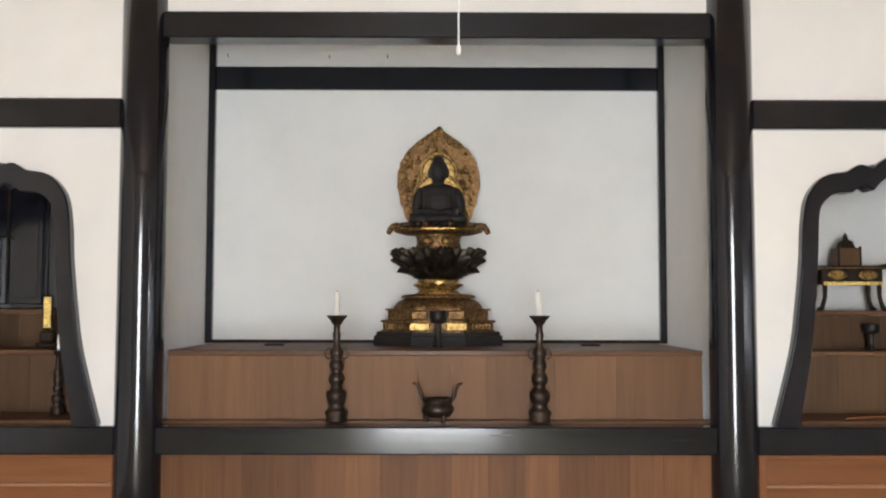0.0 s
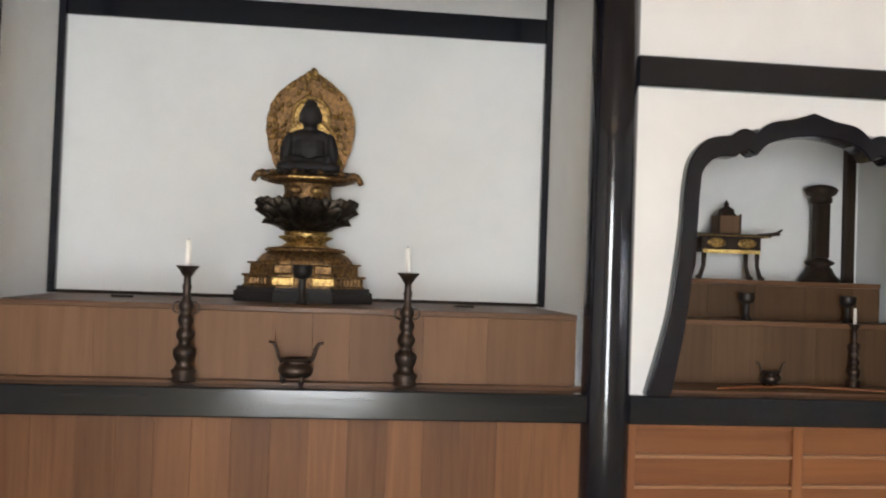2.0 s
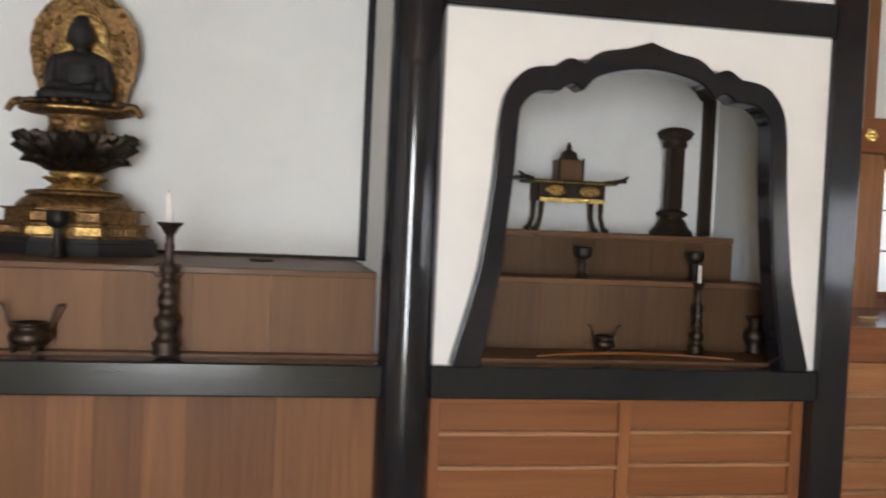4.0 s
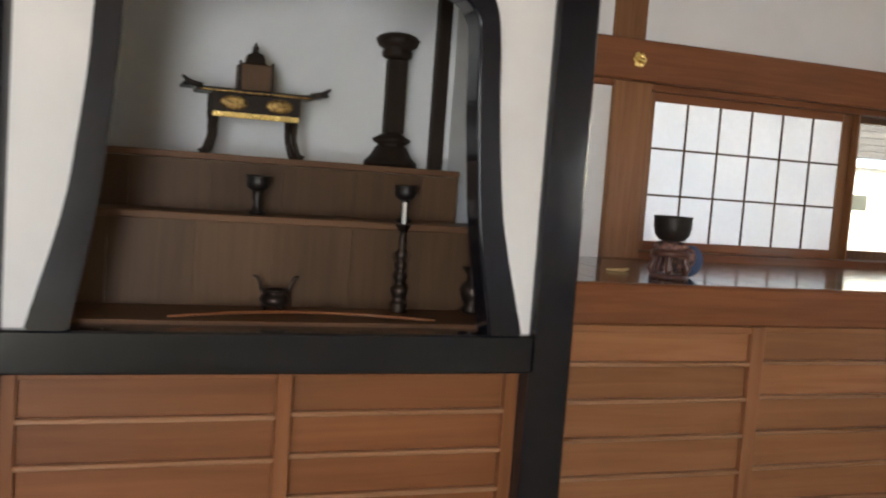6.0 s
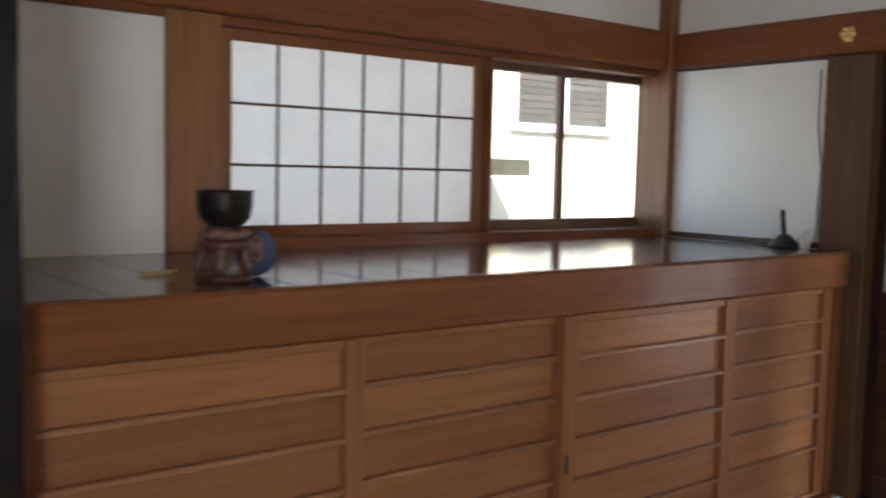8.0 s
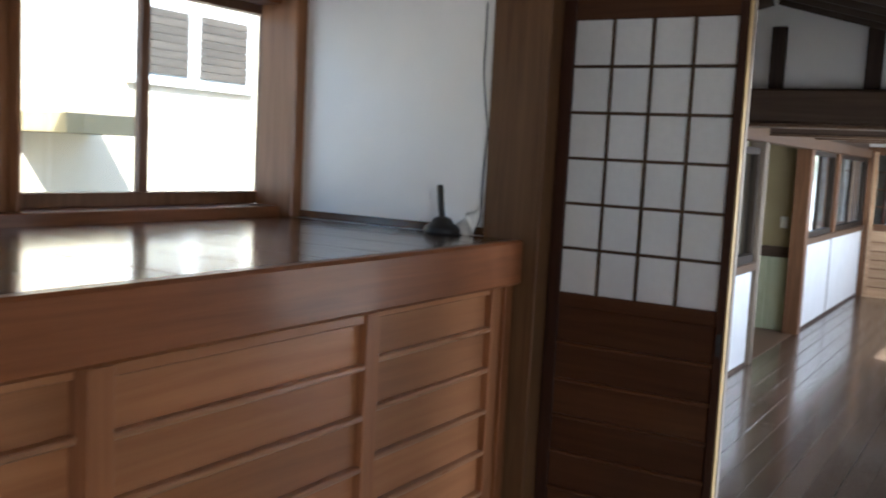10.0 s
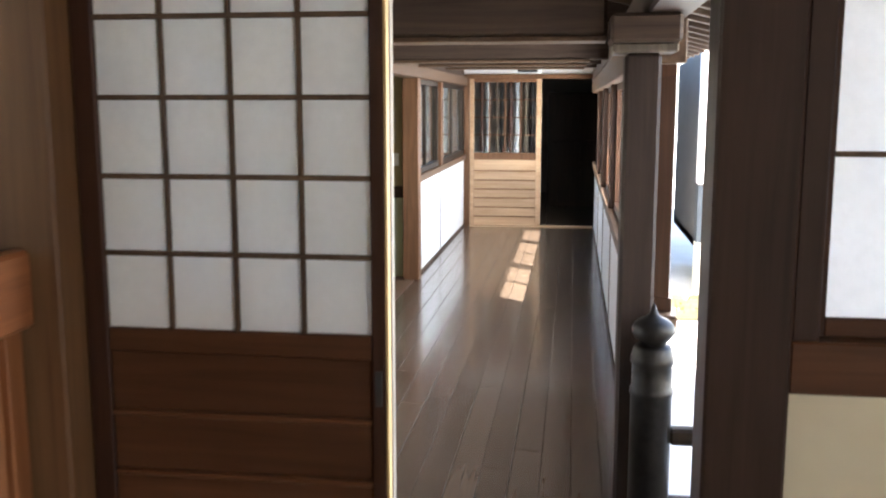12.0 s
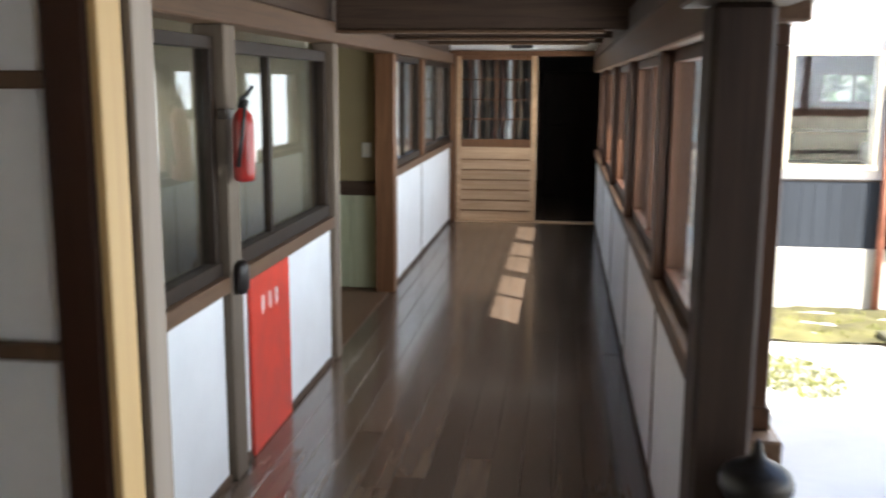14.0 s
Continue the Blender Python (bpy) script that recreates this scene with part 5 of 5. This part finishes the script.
for at, size, rot in (
    ((0, -0.02, 0.045), (0.155, 0.115, 0.048), (0, 0, 0)), ((-0.09, -0.055, 0.042), (0.085, 0.06, 0.042), (0, 0, 20)), ((0.09, -0.055, 0.042), (0.085, 0.06, 0.042), (0, 0, -20)),
    ((0, 0.03, 0.15), (0.108, 0.075, 0.12), (0, 0, 0)), ((0, 0.03, 0.21), (0.125, 0.062, 0.058), (0, 0, 0)), ((0, 0.02, 0.275), (0.036, 0.036, 0.045), (0, 0, 0)),
    ((0, 0.005, 0.338), (0.058, 0.058, 0.07), (0, 0, 0)), ((0, 0.02, 0.40), (0.037, 0.037, 0.028), (0, 0, 0)), ((-0.055, 0.01, 0.325), (0.009, 0.012, 0.03), (0, 0, 0)), ((0.055, 0.01, 0.325), (0.009, 0.012, 0.03), (0, 0, 0)),
    ((-0.122, 0.01, 0.155), (0.034, 0.04, 0.088), (0, 10, 0)), ((0.122, 0.01, 0.155), (0.034, 0.04, 0.088), (0, -10, 0)), ((-0.075, -0.06, 0.085), (0.07, 0.03, 0.026), (0, 0, -25)), ((0.075, -0.06, 0.085), (0.07, 0.03, 0.026), (0, 0, 25)),
    ((0, -0.09, 0.075), (0.045, 0.025, 0.02), (0, 0, 0)), ((0.105, -0.09, 0.088), (0.022, 0.02, 0.03), (0, 0, 0)),
):
    add_ball(bm, (SX + at[0], SY + at[1], FZ + at[2]), size, rot)
figure = part("seated_statue", bm, M["statue"], None, "", True)
figure.modifiers.new("remesh", "REMESH").voxel_size = 0.006
figure.modifiers["remesh"].use_smooth_shade = True
for ob in (ped, figure):
    base = Vector((SX, SY, SZ))
    ob.location = base + (Vector(ob.location) - base) * 1.02
    ob.scale = (1.02, 1.02, 1.02)
tagged(figure, "small dark seated wooden statue on a lotus pedestal", "statue")

# dark vessel in front of the plinth
v = thing("offering_cup", (SX + 0.0, 5.90, SZ), "dark bronze cup on a slim stem before the statue", "cup")
lathe("stem", [(0.035, 0), (0.036, 0.01), (0.02, 0.025), (0.018, 0.12), (0.024, 0.13)], (SX, 5.90, SZ), "bell", v)
lathe("cup", [(0.02, 0.131), (0.045, 0.145), (0.052, 0.17), (0.05, 0.20), (0.054, 0.205), (0.046, 0.204), (0.03, 0.17)], (SX, 5.90, SZ), "bell", v)
for x in (-1.006, 0.836):
    pl = box("prayer_tablet", x - 0.055, x + 0.055, 6.10, 6.15, SZ, SZ + 0.012, "dark_wood")
    tagged(pl, "thin dark wooden strip lying on the altar tier", "wooden strip")

STICK = [(0.058, 0), (0.06, 0.012), (0.05, 0.022), (0.0603, 0.05), (0.0464, 0.062), (0.0348, 0.085), (0.0464, 0.105), (0.0534, 0.13), (0.051, 0.152), (0.0325, 0.165), (0.0278, 0.185), (0.0383, 0.2), (0.0429, 0.22), (0.036, 0.24), (0.0255, 0.252), (0.0325, 0.27), (0.0383, 0.285), (0.0325, 0.305), (0.0232, 0.318), (0.0302, 0.335), (0.0371, 0.352), (0.0259, 0.375), (0.0173, 0.39), (0.0184, 0.42), (0.0216, 0.445), (0.0162, 0.46), (0.0173, 0.49), (0.026, 0.5), (0.036, 0.518), (0.052, 0.535), (0.054, 0.541), (0.012, 0.539)]


def candlestick(x, y, z, s=1.0, lean=0.0, group="altar candlesticks", candle=0.12, rings=True):
    c = thing("candlestick", (x, y, z), "turned dark bronze candlestick holding a white candle", "candlestick", group)
    lathe("shaft", [(r * s, h * s) for r, h in STICK], (x, y, z), "bronze", c, "", 28)
    top = z + 0.541 * s
    if rings:
        for sx in (-1, 1):
            pts = [(x + sx * (0.038 + 0.022 * math.sin(a)) * s, y, z + (0.345 + 0.026 * math.cos(a)) * s) for a in [2 * math.pi * i / 14 for i in range(15)]]
            tube("ring_handle", pts, 0.0038 * s, "bronze", c)
    k = tube("candle", [(x, y, top - 0.01), (x + lean * 0.5, y, top + candle * 0.5), (x + lean, y, top + candle)], [0.0135 * s, 0.0135 * s, 0.0125 * s], "candle", c, "white wax candle", 14)
    tube("wick", [(x + lean, y, top + candle - 0.002), (x + lean, y, top + candle + 0.009)], 0.0015, "rubber", k)
    return c


candlestick(-0.571, 5.455, 0.785)
candlestick(0.468, 5.455, 0.785, 1.0, -0.008)


def censer(x, y, z, s, label):
    c = thing("incense_burner", (x, y, z), label, "incense burner")
    lathe("bowl", [(r * s, h * s) for r, h in ((0.03, 0.026), (0.062, 0.03), (0.08, 0.05), (0.083, 0.07), (0.072, 0.088), (0.060, 0.098), (0.060, 0.108), (0.074, 0.114), (0.074, 0.122), (0.062, 0.122), (0.055, 0.1))], (x, y, z), "bronze", c, "", 32)
    for a in (-60, 60, 180):
        dx, dy = math.cos(radians(a)), math.sin(radians(a))
        tube("leg", [(x + 0.052 * s * dx, y + 0.052 * s * dy, z + 0.045 * s), (x + 0.06 * s * dx, y + 0.06 * s * dy, z + 0.022 * s), (x + 0.056 * s * dx, y + 0.056 * s * dy, z)], [0.018 * s, 0.014 * s, 0.012 * s], "bronze", c)
    for sx in (-1, 1):
        tube("handle", [(x + sx * 0.062 * s, y, z + 0.10 * s), (x + sx * 0.082 * s, y, z + 0.125 * s), (x + sx * 0.092 * s, y, z + 0.165 * s), (x + sx * 0.106 * s, y, z + 0.19 * s), (x + sx * 0.128 * s, y, z + 0.196 * s)], [0.010 * s, 0.009 * s, 0.008 * s, 0.008 * s, 0.006 * s], "bronze", c)


censer(-0.054, 5.45, 0.785, 1.0, "dark bronze tripod incense burner with upswept handles")

# ---- right side niche ----
T2 = 1.352
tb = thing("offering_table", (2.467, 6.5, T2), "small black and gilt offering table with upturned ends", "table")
box("tabletop", 2.217, 2.717, 6.40, 6.62, T2 + 0.262, T2 + 0.28, "bell", tb, "dark lacquered top", 0.004)
for s in (-1, 1):
    xe = 2.467 + s * 0.25
    tube("upturned_end", [(xe - s * 0.02, 6.40, T2 + 0.278), (xe + s * 0.03, 6.40, T2 + 0.29), (xe + s * 0.065, 6.40, T2 + 0.315)], [0.013, 0.012, 0.006], "bronze", tb, "", 8)
    box("upturned_end", min(xe, xe + s * 0.06), max(xe, xe + s * 0.06), 6.405, 6.615, T2 + 0.278, T2 + 0.296, "bell", tb, "", 0.006)
box("apron", 2.277, 2.657, 6.42, 6.435, T2 + 0.165, T2 + 0.262, "dark_wood", tb, "", 0.003)
box("apron_back", 2.277, 2.657, 6.585, 6.60, T2 + 0.165, T2 + 0.262, "dark_wood", tb, "", 0.003)
box("gilt_band", 2.282, 2.652, 6.412, 6.419, T2 + 0.158, T2 + 0.182, "gold_new", tb, "bright gilt band", 0.002)
box("gilt_edge", 2.227, 2.707, 6.394, 6.399, T2 + 0.264, T2 + 0.271, "gold", tb, "thin gilt edge", 0.001)
for x in (2.372, 2.567):
    bm = bmesh.new()
    add_ball(bm, (x, 6.419, T2 + 0.222), (0.062, 0.006, 0.030), (0, 0, 0), 14, 8)
    part("gilt_cartouche", bm, M["gold"], tb, "oval gilt cartouche", True)
for x, s in ((2.297, -1), (2.637, 1)):
    for y in (6.43, 6.59):
        tube("leg", [(x, y, T2 + 0.17), (x + s * 0.002, y, T2 + 0.08), (x + s * 0.02, y, T2 + 0.02), (x + s * 0.04, y, T2)], [0.017, 0.013, 0.015, 0.021], "dark_wood", tb, "", 8)
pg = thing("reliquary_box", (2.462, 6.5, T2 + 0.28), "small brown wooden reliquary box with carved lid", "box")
box("body", 2.39, 2.534, 6.44, 6.56, T2 + 0.281, T2 + 0.395, "tier_dark", pg, "", 0.004)
for x in (2.394, 2.53):
    box("corner", x - 0.006, x + 0.006, 6.436, 6.45, T2 + 0.281, T2 + 0.405, "dark_wood", pg, "", 0.002)
lathe("lid", [(0.075, 0.395), (0.06, 0.405), (0.052, 0.43), (0.045, 0.44), (0.03, 0.445), (0.016, 0.455), (0.018, 0.47), (0.008, 0.485), (0.003, 0.495)], (2.462, 6.5, T2), "dark_wood", pg, "dark carved lid", 4, (1, 0.85), math.pi / 4, False)

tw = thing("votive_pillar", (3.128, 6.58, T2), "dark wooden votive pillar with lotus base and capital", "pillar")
lathe("base", [(0.125, 0), (0.125, 0.02), (0.095, 0.05), (0.075, 0.09), (0.06, 0.10), (0.085, 0.115), (0.092, 0.128), (0.06, 0.145), (0.045, 0.155)], (3.128, 6.58, T2), "dark_wood", tw)
box("shaft", 3.086, 3.17, 6.545, 6.615, T2 + 0.155, T2 + 0.50, "dark_wood", tw, "dark inset shaft", 0.006)
for x in (3.088, 3.168):
    box("shaft_edge", x - 0.005, x + 0.005, 6.541, 6.547, T2 + 0.155, T2 + 0.50, "dark_wood", tw, "", 0.001)
lathe("capital", [(0.05, 0.50), (0.068, 0.51), (0.07, 0.535), (0.062, 0.545), (0.09, 0.56), (0.10, 0.585), (0.092, 0.605), (0.06, 0.618), (0.02, 0.625)], (3.128, 6.58, T2), "dark_wood", tw)
petals(tw, (3.128, 6.58), 12, 0.06, T2 + 0.548, 36, petal_mesh(0.06, 0.05, 0.015), M["dark_wood"], 1.0)

# table, box and pillar shrunk and shifted to fit the camera's view
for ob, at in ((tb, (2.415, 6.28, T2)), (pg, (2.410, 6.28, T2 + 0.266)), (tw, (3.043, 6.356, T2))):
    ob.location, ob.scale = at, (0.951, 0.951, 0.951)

T1 = 1.129
for x in (2.40, 3.0):
    cp = thing("offering_cup", (x, 5.95, T1), "dark bronze footed offering cup", "cup", "niche cups")
    lathe("foot", [(0.034, 0), (0.034, 0.008), (0.018, 0.02), (0.013, 0.05), (0.02, 0.065), (0.014, 0.075), (0.02, 0.09)], (x, 5.95, T1), "bell", cp)
    lathe("bowl", [(0.02, 0.09), (0.042, 0.105), (0.046, 0.125), (0.042, 0.14), (0.05, 0.15), (0.044, 0.149), (0.03, 0.12)], (x, 5.95, T1), "bell", cp)
candlestick(2.945, 5.78, 0.785, 0.64, 0.0, "niche candlesticks", 0.085)
censer(2.456, 5.75, 0.785, 0.66, "small dark incense burner with upswept handles")
vs = thing("vase", (3.26, 5.79, 0.785), "dark bronze flower vase in shade", "vase")
lathe("body", [(0.035, 0), (0.045, 0.012), (0.03, 0.03), (0.05, 0.07), (0.055, 0.10), (0.03, 0.13), (0.026, 0.15), (0.048, 0.185), (0.042, 0.184), (0.02, 0.15)], (3.26, 5.79, 0.785), "bronze", vs)
bow = tube("curved_stick", [(2.06 + 0.95 * i / 16, 5.52 + 0.14 * math.sin(math.pi * i / 16), 0.785 + 0.011) for i in range(17)], [0.003] + [0.0065] * 15 + [0.003], "cab_x", None, "", 8)
tagged(bow, "long thin bowed wooden stick lying on the ledge", "stick")

# ---- left side niche ----
zx = -2.692
zs = thing("shrine_cabinet", (zx, 6.5, T2), "black lacquered shrine cabinet with closed double doors", "cabinet")
box("body", zx - 0.24, zx + 0.24, 6.42, 6.70, T2, T2 + 0.80, "black", zs, "", 0.006)
for s in (-1, 1):
    d = box("door", zx + (0.006 if s > 0 else -0.215), zx + (0.215 if s > 0 else -0.006), 6.395, 6.418, T2 + 0.03, T2 + 0.76, "black", zs, "black lacquered door", 0.008)
    box("door_panel", zx + (0.04 if s > 0 else -0.185), zx + (0.185 if s > 0 else -0.04), 6.389, 6.394, T2 + 0.07, T2 + 0.72, "black", d, "", 0.004)
tube("latch", [(zx - 0.03, 6.385, T2 + 0.44), (zx, 6.38, T2 + 0.46), (zx + 0.03, 6.385, T2 + 0.43)], 0.007, "bronze", zs, "bronze latch")
box("meeting_strip", zx - 0.006, zx + 0.006, 6.384, 6.417, T2 + 0.03, T2 + 0.76, "bronze", zs, "dark metal meeting strip", 0.002)
ih = thing("memorial_tablet", (-2.307, 6.08, T1), "upright gilt memorial tablet on a dark stand", "tablet")
box("stand", -2.367, -2.247, 6.04, 6.12, T1, T1 + 0.03, "dark_wood", ih, "", 0.008)
box("stand", -2.347, -2.267, 6.05, 6.11, T1 + 0.031, T1 + 0.10, "dark_wood", ih, "", 0.012)
box("plaque", -2.335, -2.279, 6.07, 6.09, T1 + 0.101, T1 + 0.305, "dark_wood", ih, "", 0.006)
box("gilt_face", -2.328, -2.286, 6.0645, 6.0695, T1 + 0.115, T1 + 0.295, "gold_new", ih, "bright gilt face", 0.002)
candlestick(-2.121, 5.78, 0.785, 0.64, 0.0, "niche candlesticks", 0.085)

# ---- on the counter ----
bx, by = 4.20, 5.83
st = thing("bell_stand", (bx, by, TOP), "carved reddish wooden bell stand with brocade pad", "stand")
lathe("foot_ring", [(0.085, 0), (0.088, 0.012), (0.08, 0.022), (0.06, 0.024)], (bx, by, TOP), "red_wood", st, "", 24)
for k in range(5):
    a = 2 * math.pi * (k + 0.25) / 5
    ca, sa = math.cos(a), math.sin(a)
    tube("leg", [(bx + 0.07 * ca, by + 0.07 * sa, TOP + 0.02), (bx + 0.085 * ca, by + 0.085 * sa, TOP + 0.05), (bx + 0.066 * ca, by + 0.066 * sa, TOP + 0.08), (bx + 0.075 * ca, by + 0.075 * sa, TOP + 0.105)], [0.014, 0.015, 0.013, 0.017], "red_wood", st)
lathe("tray", [(0.07, 0.098), (0.086, 0.105), (0.086, 0.122), (0.07, 0.128)], (bx, by, TOP), "red_wood", st, "", 24)
bm = bmesh.new()
add_ball(bm, (bx, by, TOP + 0.145), (0.078, 0.078, 0.026))
part("pad", bm, M["brocade"], st, "puffed brocade pad", True)
bell = lathe("singing_bowl", [(0.032, 0.165), (0.056, 0.172), (0.074, 0.193), (0.083, 0.23), (0.082, 0.264), (0.086, 0.276), (0.079, 0.276), (0.075, 0.23), (0.054, 0.185)], (bx, by, TOP), "bell", None, "", 36)
tagged(bell, "dark bronze bowl bell resting on a padded stand", "bell")
cu = thing("bell_cushion", (bx + 0.135, by + 0.06, TOP), "navy and brocade round cushion leaning beside the bell", "cushion")
bm = bmesh.new()
add_ball(bm, (bx + 0.135, by + 0.06, TOP + 0.075), (0.062, 0.075, 0.075), (0, 20, 0))
part("body", bm, M["navy"], cu, "", True)
bm = bmesh.new()
add_ball(bm, (bx + 0.10, by + 0.035, TOP + 0.085), (0.04, 0.06, 0.058), (0, 20, 0))
part("patch", bm, M["brocade"], cu, "brocade face", True)
ch = tube("incense_stick_stub", [(4.02, 6.06, TOP + 0.008), (4.10, 6.045, TOP + 0.008), (4.14, 6.07, TOP + 0.012)], [0.005, 0.008, 0.006], "pale_z")
tagged(ch, "small pale wooden scrap lying on the counter", "wood scrap")

ix, iy = 7.30, 5.90
ik = thing("antenna", (ix, iy, TOP), "small black antenna with round base on the counter", "antenna")
lathe("base", [(0.072, 0), (0.076, 0.012), (0.066, 0.03), (0.045, 0.042), (0.034, 0.06), (0.018, 0.068)], (ix, iy, TOP), "rubber", ik)
tube("rod", [(ix, iy, TOP + 0.06), (ix + 0.005, iy + 0.012, TOP + 0.11), (ix + 0.008, iy + 0.022, TOP + 0.19)], [0.012, 0.013, 0.012], "rubber", ik, "", 12)
cable = tube("cable", [(7.393, 5.80, 1.85), (7.392, 5.80, 1.57), (7.39, 5.785, 1.47), (7.388, 5.766, 1.36), (7.386, 5.775, 1.20), (7.375, 5.77, 1.02), (7.36, 5.79, TOP + 0.006), (7.345, 5.88, TOP + 0.005)], 0.003, "rubber")
tagged(cable, "thin dark cable hanging down the white wall", "cable")
bm = bmesh.new()
g = [[bm.verts.new((7.385 - 0.05 * (j / 6) + 0.012 * math.sin(i * 1.3 + j), 5.775 + 0.085 * i / 6, TOP + 0.002 + (0.115 * (1 - (j / 6)) * (1 - 0.5 * i / 6)) + 0.006 * math.sin(2 * i + j))) for j in range(7)] for i in range(7)]
for i in range(6):
    for j in range(6):
        bm.faces.new((g[i][j], g[i + 1][j], g[i + 1][j + 1], g[i][j + 1]))
pc = part("plastic_bag", bm, M["white"], None, "", True)
pc.modifiers.new("solid", "SOLIDIFY").thickness = 0.002
tagged(pc, "crumpled white plastic bag against the wall", "bag")

# gilt nail covers on the cedar beams
for x, y, z, way in ((4.50, 6.734, 2.02, "n"), (7.354, 5.645, 2.005, "e")):
    nc = thing("nail_cover", (x, y, z), "polished brass flower-shaped nail cover", "nail cover", "brass nail covers")
    ax = (0, -1, 0) if way == "n" else (-1, 0, 0)
    for k in range(7):
        a = 2 * math.pi * k / 6
        r = 0.027 if k < 6 else 0.0
        u, w = r * math.cos(a), r * math.sin(a)
        at = (x + u, y - 0.004, z + w) if way == "n" else (x - 0.004, y + u, z + w)
        sz = 0.017 if k < 6 else 0.016
        dp = 0.008 if k < 6 else 0.02
        bm = bmesh.new()
        add_ball(bm, at, (sz, dp, sz) if way == "n" else (dp, sz, sz), (0, 0, 0), 12, 8)
        part("lobe" if k < 6 else "boss", bm, M["brass"], nc, "", True)

# lamp cord in the hall
cord = thing("pull_cord", (0.012, 3.6, CEIL), "thin white pull cord hanging from the ceiling", "cord")
tube("cord", [(0.012, 3.6, CEIL), (0.012, 3.6, 2.215)], 0.003, "white", cord, "", 6)
tube("knob", [(0.012, 3.6, 2.22), (0.012, 3.6, 2.20), (0.012, 3.6, 2.183)], [0.003, 0.008, 0.005], "white", cord, "", 8)

# ---- in the corridor ----
ex, ey = 10.69, 5.845
fe = thing("fire_extinguisher", (ex, ey, 0.86), "red fire extinguisher hung on the corridor post", "fire extinguisher")
lathe("cylinder", [(0.034, 0.865), (0.043, 0.875), (0.044, 0.90), (0.044, 1.10), (0.038, 1.135), (0.022, 1.155), (0.018, 1.165)], (ex, ey, 0), "red_dark", fe, "", 24)
box("label_plate", ex + 0.02, ex + 0.043, ey - 0.042, ey - 0.02, 0.94, 1.04, "candle", fe, "pale yellow label", 0.003)
lathe("valve", [(0.018, 1.165), (0.02, 1.175), (0.014, 1.19), (0.014, 1.205)], (ex, ey, 0), "rubber", fe, "", 14)
tube("lever", [(ex - 0.03, ey, 1.20), (ex + 0.02, ey - 0.01, 1.215), (ex + 0.07, ey - 0.02, 1.25)], 0.008, "rubber", fe)
tube("hose", [(ex, ey - 0.02, 1.19), (ex - 0.06, ey - 0.03, 1.17), (ex - 0.075, ey - 0.02, 1.05), (ex - 0.07, ey, 0.93)], 0.009, "rubber", fe)
box("wall_hook", ex - 0.05, ex + 0.05, 5.895, 5.935, 1.12, 1.16, "alu", fe, "metal wall hook", 0.003)
rp = thing("red_board", (11.24, 5.925, CF), "red painted fire equipment board with faint white marks", "board")
box("sheet", 10.935, 11.535, 5.918, 5.936, CF + 0.002, 0.392, "red", rp, "", 0.003)
for i, (dx, dz) in enumerate(((0.17, 0.255), (0.275, 0.252), (0.38, 0.25))):
    for k in (0, 1):
        box("mark", 10.935 + dx - 0.02 + 0.022 * k, 10.935 + dx - 0.008 + 0.022 * k, 5.9165, 5.9178, dz - 0.055 + 0.012 * ((i + k) % 2), dz + 0.03, "white", rp, "worn white mark", 0)
kb = thing("alarm_bell", (10.73, 5.882, 0.40), "dark grey oval alarm bell on the corridor post", "alarm")
lathe("housing", [(0.03, -0.07), (0.05, -0.05), (0.055, 0.0), (0.05, 0.05), (0.03, 0.07)], (10.73, 5.882, 0.45), "bell", kb, "", 20, (1, 0.5))

# small nails left in the niche wall
for x, z in ((-1.40, 2.965), (-0.38, 2.965), (-0.75, 2.96)):
    nl = tube("nail", [(x, NB, z), (x, NB - 0.02, z + 0.002), (x, NB - 0.022, z + 0.02)], 0.003, "rubber", None, "", 6)
    tagged(nl, "small rusty nail in the plaster above the beam", "nail", "niche nails")
